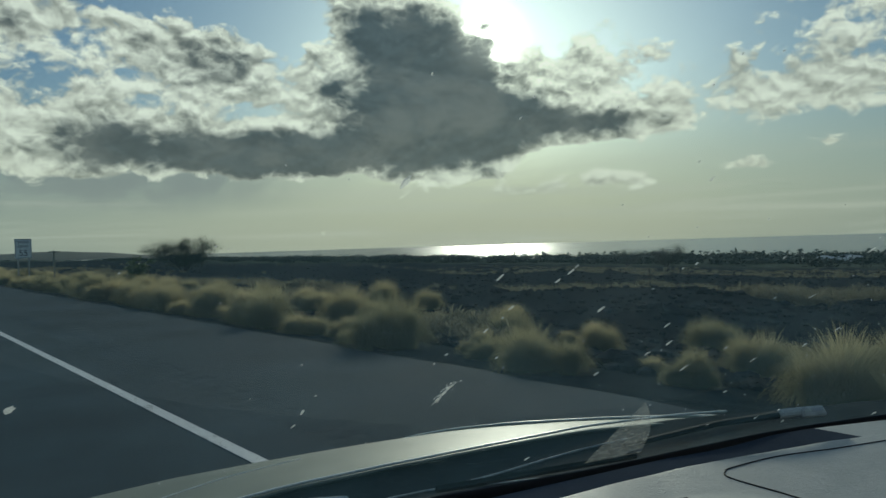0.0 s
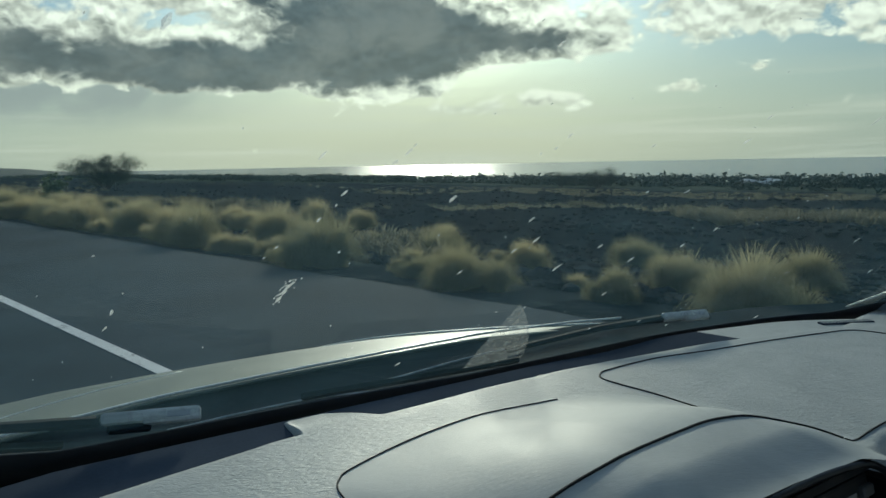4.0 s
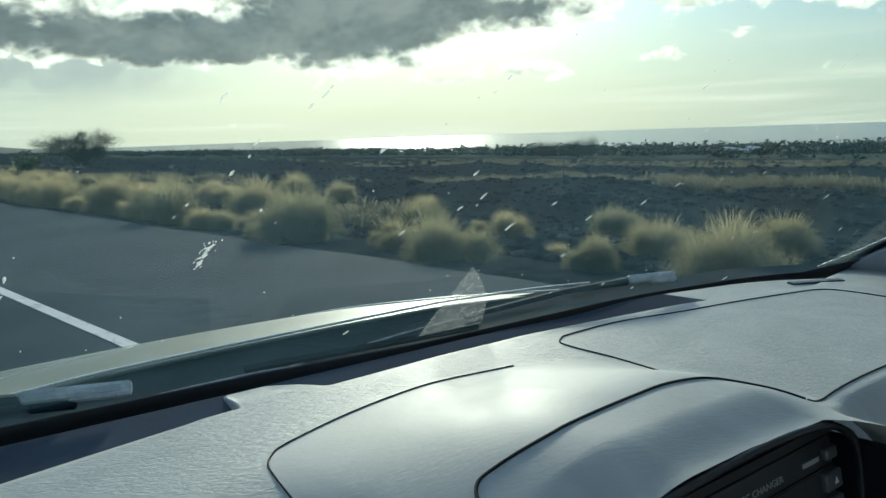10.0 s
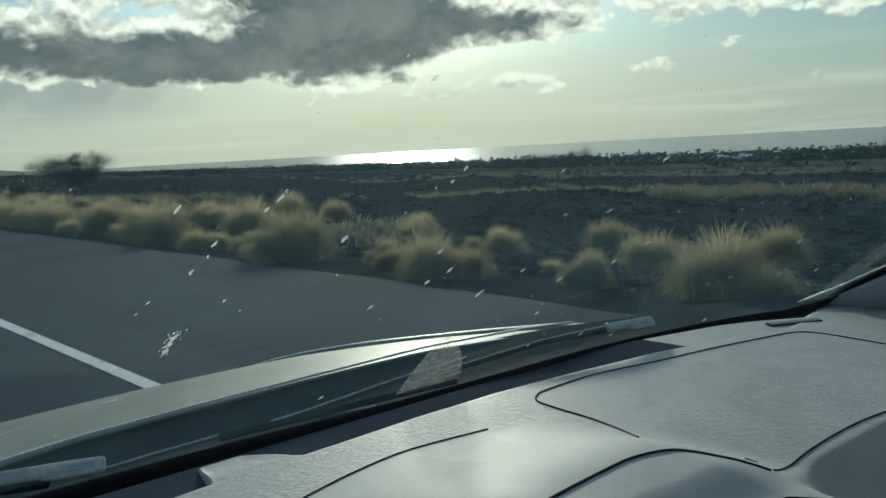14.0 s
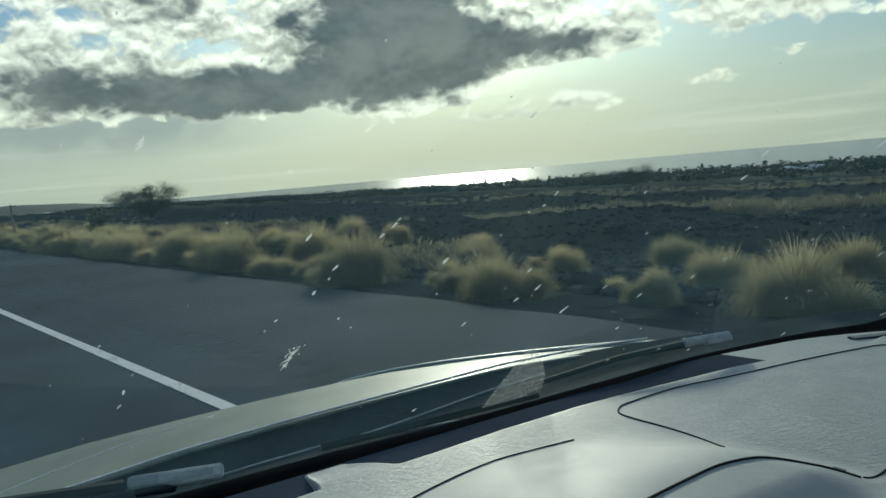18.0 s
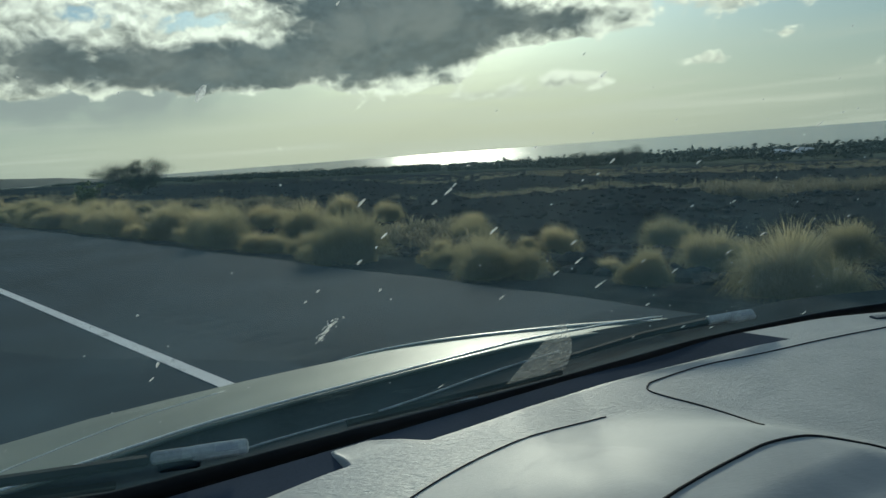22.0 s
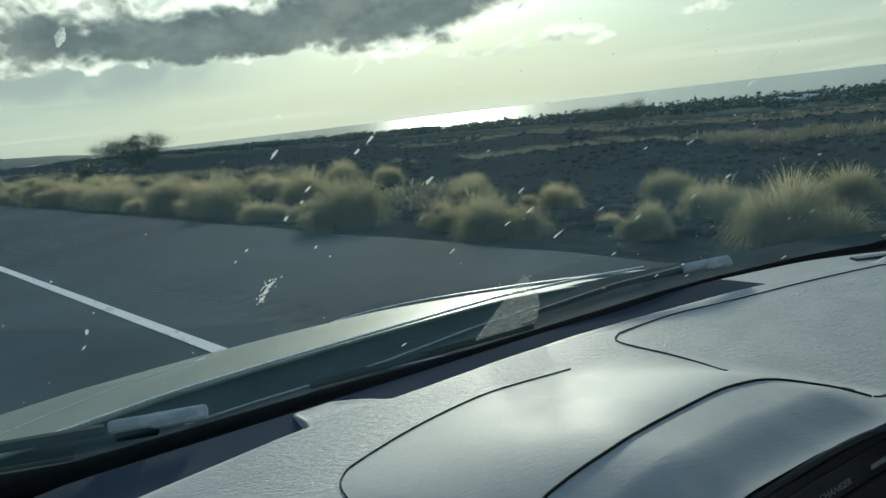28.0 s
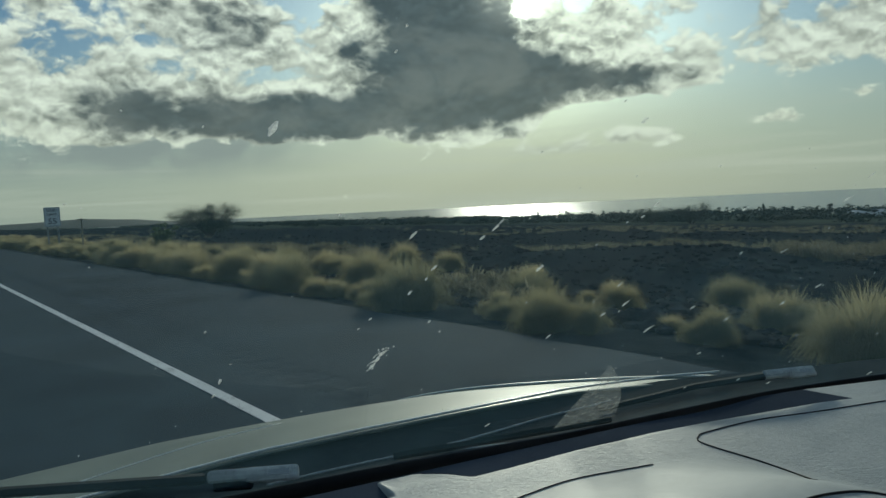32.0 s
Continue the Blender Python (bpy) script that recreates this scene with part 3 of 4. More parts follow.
# ---------- grass ----------
def tuft_mesh(name, rng, blades, height, spread, mat, width=0.007):
    """A fountain of thin blades that rise, spread and droop into a round head."""
    verts, faces = [], []
    subs = [(0.0, 0.0, 1.0)] + [(rng.gauss(0, 0.40) * spread, rng.gauss(0, 0.40) * spread, rng.uniform(0.55, 0.98)) for _ in range(4)]
    for _ in range(blades):
        sx, sy, grow = subs[rng.randrange(5)]
        turn, tip = rng.uniform(0, 2 * math.pi), math.acos(1 - rng.random() * 1.02)
        size = min(1.12, max(0.4, rng.gauss(0.84, 0.13))) * grow * (0.84 + 0.16 * min(1.0, tip / 0.7))
        ex, ez = spread * math.sin(tip) * size, max(0.03, height * math.cos(tip) * size)
        bow = height * 0.22 * math.sin(min(1.57, tip))
        bx, by = sx + rng.gauss(0, spread * 0.10), sy + rng.gauss(0, spread * 0.10)
        dx, dy = math.cos(turn), math.sin(turn)
        face = turn + rng.uniform(-1.2, 1.2) + math.pi / 2
        sway = rng.gauss(0, 0.20) * spread
        wx, wy = math.cos(face), math.sin(face)
        base = len(verts)
        plume = rng.random() < 0.5
        for s, wd in ((0, 0.6), (0.4, 0.9), (0.78, 1.25 if plume else 0.8), (1.0, 0.1)):
            r, z = ex * s ** 1.25, ez * s + bow * 4 * s * (1 - s) * 0.9 - 0.13 * height * s ** 3 * min(1.0, ez / (0.3 * height))
            for sign in (-1, 1):
                verts.append((bx + dx * r - dy * sway * s * s + wx * width * wd * sign, by + dy * r + dx * sway * s * s + wy * width * wd * sign, z))
        faces += [(base + 2 * k, base + 2 * k + 1, base + 2 * k + 3, base + 2 * k + 2) for k in range(3)]
    me = bpy.data.meshes.new(name)
    me.from_pydata(verts, [], faces)
    me.materials.append(mat)
    return me


g_rng = random.Random(11)
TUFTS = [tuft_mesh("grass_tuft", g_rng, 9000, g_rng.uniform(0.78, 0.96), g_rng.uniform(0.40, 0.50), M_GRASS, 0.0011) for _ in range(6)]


def tuft(x, y, size, kinds, name, label, group):
    ob = new(name, kinds[g_rng.randrange(len(kinds))])
    ob.location = (x, y, land(x, y) - 0.02)
    ob.rotation_euler = (g_rng.uniform(-0.08, 0.08), g_rng.uniform(-0.08, 0.08), g_rng.uniform(0, 6.28))
    ob.scale = (size * g_rng.uniform(0.9, 1.15), size * g_rng.uniform(0.9, 1.15), size * g_rng.uniform(0.85, 1.1))
    return tagged(ob, label, "grass", group)


y = 0.4
while y < 110:
    x = ROAD_EDGE + 0.62 + abs(g_rng.gauss(0, 0.30)) + min(0.8, y * 0.01)
    tuft(x, y, g_rng.choice((0.62, 0.85, 1.0, 1.1, 1.3) if y > 9 else (0.6, 0.75, 0.9, 1.0)) * g_rng.uniform(0.9, 1.1), TUFTS, "grass_tuft", "golden fountain grass tuft beside the paved shoulder", "roadside grass tufts")
    for _ in range(g_rng.choice((1, 1, 1, 2))):
        tuft(x + g_rng.uniform(0.9, 4.5), y + g_rng.uniform(-0.6, 0.6), g_rng.uniform(0.6, 1.15), TUFTS, "grass_tuft",
             "straw-coloured fountain grass tuft on the lava verge", "roadside grass tufts")
    if g_rng.random() < 0.6:
        tuft(x + g_rng.uniform(-0.15, 1.2), y + g_rng.uniform(0.4, 0.9), g_rng.uniform(0.35, 0.6), TUFTS, "grass_tuft",
             "small straw-coloured grass tuft between larger ones", "roadside grass tufts")
    y += g_rng.uniform(0.85, 1.55) * (1 + y * 0.003) + (1.3 if g_rng.random() < 0.15 else 0)


def scatter_grass(name, label, count, meshes, place, scale):
    """Many tufts joined into one sheet of uncountable grass."""
    verts, faces = [], []
    src = [(np.array([v.co[:] for v in me.vertices]), [tuple(p.vertices) for p in me.polygons]) for me in meshes]
    for _ in range(count):
        x, y = place()
        v, f = src[g_rng.randrange(len(src))]
        q, s = g_rng.uniform(0, 6.28), scale() 
        c, sn = math.cos(q) * s, math.sin(q) * s
        base = len(verts)
        h = land(x, y) - 0.02
        verts += [(x + c * p[0] - sn * p[1], y + sn * p[0] + c * p[1], h + s * p[2]) for p in v]
        faces += [tuple(i + base for i in p) for p in f]
    return tagged(mesh_object(name, verts, faces, M_GRASS_PALE, label=label, smooth=False), category="grass", kind="stuff")


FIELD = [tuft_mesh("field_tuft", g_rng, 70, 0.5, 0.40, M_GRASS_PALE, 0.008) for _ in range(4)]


def field_place():
    for _ in range(50):
        d = 2.2 + 15 * g_rng.random() ** 1.2 if g_rng.random() < 0.55 else 19 + 70 * g_rng.random() ** 1.3
        q = radians(g_rng.uniform(4, 84))
        x, y = ROAD_EDGE + d, (ROAD_EDGE + d) / math.tan(q)
        if y < 220 and noise.noise((x * 0.06, y * 0.022, 4.2)) + 0.35 * noise.noise((x * 0.3, y * 0.2, 1.1)) > 0.10:
            return x, y
    return x, y


scatter_grass("field_grass", "pale dry grass clumps scattered over dark lava", 3000, FIELD, field_place, lambda: g_rng.uniform(0.6, 1.3))

# ---------- lava rubble ----------
def rock_shape(rng):
    bm = bmesh.new()
    bmesh.ops.create_icosphere(bm, subdivisions=1, radius=1.0)
    for v in bm.verts:
        v.co *= rng.uniform(0.6, 1.25)
        v.co.z *= 0.7
    out = (np.array([v.co[:] for v in bm.verts]), [tuple(v.index for v in f.verts) for f in bm.faces])
    bm.free()
    return out


r_rng = random.Random(21)
SHAPES = [rock_shape(r_rng) for _ in range(8)]
verts, faces = [], []
for _ in range(8000):
    d = 1.6 + 75 * r_rng.random() ** 1.8
    q = radians(r_rng.uniform(4, 86))
    x, y = ROAD_EDGE + d, (ROAD_EDGE + d) / math.tan(q)
    if y > 200:
        continue
    s = r_rng.uniform(0.035, 0.11) * (1 + d * 0.012) * (1.8 if r_rng.random() < 0.06 else 1)
    v, f = SHAPES[r_rng.randrange(8)]
    c, sn = math.cos(q * 40) * s, math.sin(q * 40) * s
    base, h = len(verts), land(x, y) + 0.2 * s
    verts += [(x + c * p[0] - sn * p[1], y + sn * p[0] + c * p[1], h + s * p[2]) for p in v]
    faces += [tuple(i + base for i in p) for p in f]
tagged(mesh_object("lava_rubble", verts, faces, M_RUBBLE, label="broken dark lava rock rubble over the field", smooth=False), category="rock", kind="stuff")


# ---------- the speed sign ----------
def speed_sign():
    s = empty("speed_limit_sign", "white rectangular speed limit sign on two perforated steel posts", "road sign", (7.9, 49.0, land(7.9, 49.0)))
    z0 = 1.35
    bm = box(bmesh.new(), (0.92, 0.012, 1.22), pose(0, 0, z0 + 0.61), 0.004)
    plate = part("plate", bm, M_SIGN, s)
    for sx, sz, dx, dz in ((0.84, 0.018, 0, 0.56), (0.84, 0.018, 0, -0.56), (0.018, 1.14, 0.42, 0), (0.018, 1.14, -0.42, 0)):
        part("border", box(bmesh.new(), (sx, 0.004, sz), pose(dx, -0.008, z0 + 0.61 + dz)), M_SIGN_BLACK, plate)
    for text, size, z in (("SPEED", 0.235, 0.93), ("LIMIT", 0.235, 0.665), ("55", 0.52, 0.16)):
        cu = bpy.data.curves.new("lettering", "FONT")
        cu.body, cu.size, cu.align_x, cu.extrude = text, size, "CENTER", 0.002
        cu.materials.append(M_SIGN_BLACK)
        ob = new("lettering", cu)
        ob.parent = plate
        ob.matrix_basis = pose(0, -0.010, z0 + z, 90, 0, 0)
    for x in (-0.29, 0.29):
        bm = bmesh.new()
        for dx, dy, sx, sy in ((0, 0.035, 0.03, 0.004), (-0.022, 0.02, 0.004, 0.03), (0.022, 0.02, 0.004, 0.03), (-0.034, 0.006, 0.024, 0.004), (0.034, 0.006, 0.024, 0.004)):
            box(bm, (sx, sy, 2.75), pose(dx, dy + 0.006, 1.2))
        post = part("post", bm, M_STEEL, s, "perforated galvanised steel channel post")
        for k in range(38):
            part_hole = bpy.data.objects.new("hole", HOLE)
            scene.collection.objects.link(part_hole)
            part_hole.parent = post
            part_hole.location = (0, 0.0378 + 0.006 - 0.0045 - 0.0, 0.1 + 0.065 * k)
        post.location.x = x
    return s


bm = bmesh.new()
bmesh.ops.create_cone(bm, segments=8, radius1=0.009, radius2=0.009, depth=0.012, cap_ends=True, matrix=pose(0, 0, 0, 90))
HOLE = bpy.data.meshes.new("hole")
bm.to_mesh(HOLE)
bm.free()
HOLE.materials.append(M_SIGN_BLACK)
speed_sign()


# ---------- trees ----------
def leafy_mesh(name, rng, centres, leaves, size, mat):
    verts, faces = [], []
    for c, r in centres:
        for _ in range(leaves):
            d = Vector((rng.gauss(0, 1), rng.gauss(0, 1), rng.gauss(0, 0.6)))
            p = Vector(c) + d * r * 0.5
            u = Vector((rng.gauss(0, 1), rng.gauss(0, 1), rng.gauss(0, 0.7))).normalized()
            t = u.cross(Vector((rng.gauss(0, 1), rng.gauss(0, 1), rng.gauss(0, 1)))).normalized()
            s = size * rng.uniform(0.5, 1.3)
            b = len(verts)
            verts += [p - u * s, p + t * s * 0.35, p + u * s, p - t * s * 0.35]
            faces.append((b, b + 1, b + 2, b + 3))
    me = bpy.data.meshes.new(name)
    me.from_pydata([tuple(v) for v in verts], [], faces)
    me.materials.append(mat)
    return me


def scrub_tree(x, y, height, width, seed, label, leaves=1000):
    """A many-stemmed thorn tree with a flat, ragged, see-through crown."""
    rng = random.Random(seed)
    t = empty("kiawe_tree", label, "tree", (x, y, land(x, y) - 0.05))
    bm, centres = bmesh.new(), []
    for k in range(7):
        q = 2 * math.pi * k / 7 + rng.uniform(-0.4, 0.4)
        reach, top = width * 0.5 * rng.uniform(0.35, 0.95), height * rng.uniform(0.7, 0.95)
        line = smooth_line([(0.1 * math.cos(q), 0.1 * math.sin(q), 0), (reach * 0.35 * math.cos(q), reach * 0.35 * math.sin(q), top * 0.45),
                            (reach * math.cos(q + 0.2), reach * math.sin(q + 0.2), top)], 4)
        tube(bm, line, [height * 0.022 * (1 - 0.8 * i / (len(line) - 1)) for i in range(len(line))], 5)
        centres.append((line[-1], width * 0.17))
        centres.append((line[4] * 0.9, width * 0.16))
        for j in range(5):
            b = line[3 + j % (len(line) - 4)]
            end = b + Vector((rng.gauss(0, 1), rng.gauss(0, 1), rng.uniform(0.1, 0.8))) * width * 0.14
            tube(bm, [b, (b + end) / 2 + Vector((0, 0, 0.05)), end], [height * 0.008, height * 0.006, height * 0.002], 4)
            centres.append((end, width * rng.uniform(0.07, 0.15)))
    part("trunk", bm, M_TRUNK, t)
    crown = new("crown", leafy_mesh("crown", rng, centres, leaves, height * 0.014, M_LEAF))
    crown.parent = t
    return t


scrub_tree(28.5, 78.0, 3.6, 8.5, 3, "dark low spreading thorn tree on the lava field")
scrub_tree(118.0, 70.0, 4.0, 9.0, 4, "distant rounded dark thorn tree on the lava field", 500)
scrub_tree(120.0, 80.0, 3.4, 7.0, 5, "distant small dark thorn tree on the lava field", 500)


def green_shrub(x, y, height, seed):
    rng = random.Random(seed)
    t = empty("green_shrub", "bright green leafy shrub among the roadside grass", "shrub", (x, y, land(x, y) - 0.03))
    bm, centres = bmesh.new(), []
    for k in range(9):
        q, lean = 2 * math.pi * k / 9 + rng.uniform(-0.3, 0.3), rng.uniform(0.15, 0.75)
        top = height * rng.uniform(0.6, 1.0)
        line = smooth_line([(0, 0, 0), (lean * 0.4 * math.cos(q), lean * 0.4 * math.sin(q), top * 0.5), (lean * math.cos(q), lean * math.sin(q), top)], 4)
        tube(bm, line, [0.016 - 0.0014 * i for i in range(len(line))], 5)
        centres += [(line[i], height * rng.uniform(0.10, 0.19)) for i in (4, 6, 8)]
    part("stem", bm, M_TRUNK, t)
    crown = new("crown", leafy_mesh("crown", rng, centres, 120, 0.055, M_SHRUB))
    crown.parent = t


green_shrub(9.2, 31.0, 1.25, 14)


def marker_post(x, y):
    t = empty("marker_post", "thin weathered wooden post with a short crossbar on the verge", "post", (x, y, land(x, y)))
    part("upright", box(bmesh.new(), (0.07, 0.07, 1.75), pose(0, 0, 0.80), 0.008), M_POST, t)
    part("crossbar", box(bmesh.new(), (0.55, 0.04, 0.06), pose(0, -0.056, 1.60), 0.006), M_POST, t)
    for z in (1.585, 1.615):
        bm = bmesh.new()
        bmesh.ops.create_cone(bm, segments=8, radius1=0.008, radius2=0.006, depth=0.012, cap_ends=True, matrix=pose(0, -0.082, z, 90))
        part("bolt", bm, M_STEEL, t)


marker_post(7.4, 38.0)


# ---------- the coast: palms, woods, houses ----------
def palm_meshes(seed):
    rng = random.Random(seed)
    bm = bmesh.new()
    lean = rng.uniform(-0.8, 0.8)
    line = smooth_line([(0, 0, -0.5), (lean * 0.3, 0, 4), (lean, 0.2, 9.5)], 4)
    tube(bm, line, [0.28 - 0.012 * i for i in range(len(line))], 6)
    trunk = bpy.data.meshes.new("trunk")
    bm.to_mesh(trunk)
    bm.free()
    trunk.materials.append(M_TRUNK)
    top, verts, faces = line[-1], [], []
    for k in range(16):
        q, rise = 2 * math.pi * k / 16 + rng.uniform(-0.2, 0.2), rng.uniform(-0.2, 1.0)
        d, side = Vector((math.cos(q), math.sin(q), 0)), Vector((-math.sin(q), math.cos(q), 0))
        b = len(verts)
        for s, wd in ((0, 0.12), (0.35, 0.5), (0.7, 0.45), (1, 0.06)):
            c = top + d * 2.9 * s + Vector((0, 0, 1.9 * rise * s - 2.4 * s * s))
            verts += [c - side * wd, c + Vector((0, 0, 0.14 * wd)), c + side * wd]
        for j in range(3):
            for m in (0, 1):
                i = b + 3 * j + m
                faces.append((i, i + 1, i + 4, i + 3))
    crown = bpy.data.meshes.new("crown")
    crown.from_pydata([tuple(v) for v in verts], [], faces)
    crown.materials.append(M_PALM)
    return trunk, crown


PALMS = [palm_meshes(k) for k in range(4)]
p_rng = random.Random(8)
for _ in range(290):
    y = 60 + 2000 * p_rng.random() ** 1.25
    x = SHORE_X - 60 * p_rng.random() ** 2 - 8
    t = empty("coconut_palm", "tall coconut palm in the grove along the shore", "palm tree", (x, y, land(x, y)), "palms along the shore")
    t.scale = [p_rng.uniform(0.6, 1.05)] * 3
    t.rotation_euler.z = p_rng.uniform(0, 6.28)
    for name, me in zip(("trunk", "crown"), PALMS[p_rng.randrange(4)]):
        ob = new(name, me)
        ob.parent = t
centres = []
for _ in range(2600):
    y = -100 + 2600 * p_rng.random() ** 1.2
    x = SHORE_X - 5 - 110 * p_rng.random() ** 1.5
    centres.append(((x, y, land(x, y) + p_rng.uniform(0.5, 4.6)), p_rng.uniform(2.5, 5.5)))
wood = new("coastal_woods", leafy_mesh("coastal_woods", p_rng, centres, 38, 1.5, M_PALM))
tagged(wood, "dark green low woods along the coast", "woods", kind="stuff")


centres = []
for _ in range(2200):
    x = 150 + 440 * p_rng.random()
    y = x / math.tan(radians(p_rng.uniform(8, 84)))
    if noise.noise((x * 0.02, y * 0.008, 6.0)) > -0.05:
        centres.append(((x, y, land(x, y) + p_rng.uniform(0.2, 0.9)), p_rng.uniform(1.5, 4)))
scrub = new("coastal_scrub", leafy_mesh("coastal_scrub", p_rng, centres, 22, 0.9, M_SCRUB))
tagged(scrub, "low grey-green scrub dotted over the coastal plain", "scrub", kind="stuff")


def house(x, y, w, d, h, turn):
    t = empty("house", "long white low house among trees by the shore", "house", (x, y, land(x, y)), "white houses by the shore")
    t.rotation_euler.z = turn
    wall = part("wall", box(bmesh.new(), (w, d, h + 1), pose(0, 0, h / 2 - 0.5)), M_WHITE_WALL, t)
    bm = bmesh.new()
    v = [bm.verts.new(p) for p in ((-w / 2 - 0.6, -d / 2 - 0.6, h), (w / 2 + 0.6, -d / 2 - 0.6, h), (w / 2 + 0.6, d / 2 + 0.6, h), (-w / 2 - 0.6, d / 2 + 0.6, h),
                                   (-w / 2 + d / 3, 0, h + d * 0.22), (w / 2 - d / 3, 0, h + d * 0.22))]
    for f in ((0, 1, 5, 4), (1, 2, 5), (2, 3, 4, 5), (3, 0, 4), (3, 2, 1, 0)):
        bm.faces.new([v[i] for i in f])
    part("roof", bm, M_ROOF, t)
    n = int(w / 4)
    for k in range(n):
        part("window", box(bmesh.new(), (1.8, 0.1, 1.3), pose(-w / 2 + (k + 0.5) * w / n, -d / 2 - 0.03, h * 0.55)), M_PANE, wall)


for k, (x, y, w_, h_) in enumerate(((575, 181, 9, 2.6), (584, 190, 11, 2.8), (570, 196, 6, 2.4), (578, 204, 9, 2.6), (566, 186, 6, 2.4))):
    house(x, y, w_, 7, h_, radians(90 + 12 * (k % 3 - 1)))


# ---------- the car ----------
car = empty("car", "beige passenger car parked in the lane, seen from inside", "car", (0.45, 0.3, 0))
CAR_INV = Matrix.Translation((-0.45, -0.3, 0))


def car_part(ob):
    """Keeps world-built geometry in place under the car's own origin."""
    ob.matrix_parent_inverse = CAR_INV
    return ob


def glass(x, y):
    """Height of the windshield's outer face."""
    return 1.5505 - 0.2795 * x - 0.8704 * y - 0.10 * max(0.0, -x) ** 2 - 0.22 * max(0.0, x - 0.70) ** 2


def front(x):
    """Where the dashboard meets the glass."""
    return lerp_table(x, (-0.7, -0.4, -0.1, 0.144, 0.31, 0.482, 0.632, 0.8, 0.971, 1.079, 1.25), (0.42, 0.56, 0.622, 0.612, 0.566, 0.521, 0.481, 0.421, 0.335, 0.259, 0.10))


def foot(x):
    """Where the clear part of the glass ends, above the printed band."""
    return lerp_table(x, (-0.7, -0.4, -0.1, 0.155, 0.235, 0.352, 0.545, 0.728, 0.91, 1.114, 1.25), (0.47, 0.59, 0.65, 0.642, 0.616, 0.577, 0.521, 0.456, 0.382, 0.290, 0.19))


def step_line(x):
    """The near edge of the sunken defroster channel."""
    return lerp_table(x, (-0.7, 0.0, 0.10, 0.19, 0.28, 0.32, 0.37, 0.42, 0.50, 0.60, 0.66, 0.73, 0.81, 0.867, 0.95, 1.0), (0.46, 0.535, 0.536, 0.529, 0.521, 0.513, 0.500, 0.487, 0.468, 0.440, 0.418, 0.391, 0.360, 0.331, 0.285, 0.255))


def ease(v, lo, hi):
    t = min(1.0, max(0.0, (v - lo) / (hi - lo)))
    return t * t * (3 - 2 * t)


def dash(x, y):
    """Height of the dashboard's top: the pad, the dome over the radio, the hollow beside it, the fall to the cabin."""
    z = 0.944 + 0.004 * ease(x, 0.3, 0.7)
    left = 0.262 + 0.05 * max(0.0, 0.40 - y)
    dome = ease(x, left - 0.030, left + 0.120) * ease(0.606 - x, 0.0, 0.10) * ease(0.430 - y - 0.42 * max(0.0, x - 0.44), 0.0, 0.19)
    z += 0.032 * dome
    z -= 0.020 * math.exp(-((x - 0.212) / 0.045) ** 2) * ease(0.42 - y, 0.0, 0.12)
    z -= 0.10 * ease(0.20 - y, 0.0, 0.35) * ease(0.30 - x, 0, 0.2)
    # the visor rolls down to the lip of the opening
    lip_y = lerp_table(x, (0.24, 0.30, 0.36, 0.442, 0.509, 0.54), (0.195, 0.186, 0.172, 0.150, 0.126, 0.118))
    z -= 0.010 * ease(lip_y + 0.050 - y, 0.0, 0.05) * ease(x, 0.28, 0.34) * ease(0.60 - x, 0.0, 0.10)
    # the face that falls towards the passenger
    z -= 1.9 * max(0.0, 0.134 - 0.27 * max(0.0, x - 0.62) - y) ** 1.2 * ease(x, 0.525, 0.60)
    z -= 0.012 * ease(x, 0.98, 1.25)
    return z


def shut(x):
    """1 where the pad reaches the glass, 0 along the two open defroster channels."""
    return ease(x, 0.308, 0.324) * (1 - ease(x, 0.355, 0.388))


dashboard = empty("dashboard", "", "")
dashboard.parent = car
dashboard.matrix_parent_inverse = CAR_INV
us = [-0.65 + 0.01 * i for i in range(55)] + [-0.10 + 0.005 * i for i in range(76)] + [0.28 + 0.002 * i for i in range(160)] + [0.60 + 0.005 * i for i in range(40)] + [0.80 + 0.01 * i for i in range(47)]
vs = [i / 130 for i in range(131)]


def cut(x):
    """The near edge of the pad, which gives way to the radio's opening."""
    return lerp_table(x, (-0.7, 0.245, 0.275, 0.30, 0.36, 0.442, 0.509, 0.522, 0.56, 0.7, 1.3), (-0.16, -0.10, 0.14, 0.186, 0.172, 0.150, 0.126, 0.108, -0.02, -0.12, -0.16))


def pad_point(x, v):
    y0, k = cut(x), shut(x)
    y1 = step_line(x) + (front(x) - step_line(x)) * k
    if v > 1:
        return (x, y1 + 0.002, dash(x, y1) - 0.017 * (1 - 0.8 * ease(x, 0.70, 0.86)))
    y = y0 + (y1 - y0) * v
    ramp = 0.005 * k * ease((y - step_line(x)) / max(0.01, front(x) - step_line(x)), 0.0, 0.8)
    return (x, y, dash(x, y) - 0.003 * ease(v, 0.985, 1.0) - ramp)


def channel_point(x, v):
    y0, y1 = step_line(x) - 0.012, front(x) + 0.002
    y = y0 + (y1 - y0) * v
    return (x, y, 0.933 + 0.004 * v + (0.0125 - 0.004 * v) * ease(x, 0.70, 0.86) - 0.012 * ease(x, 0.98, 1.25))


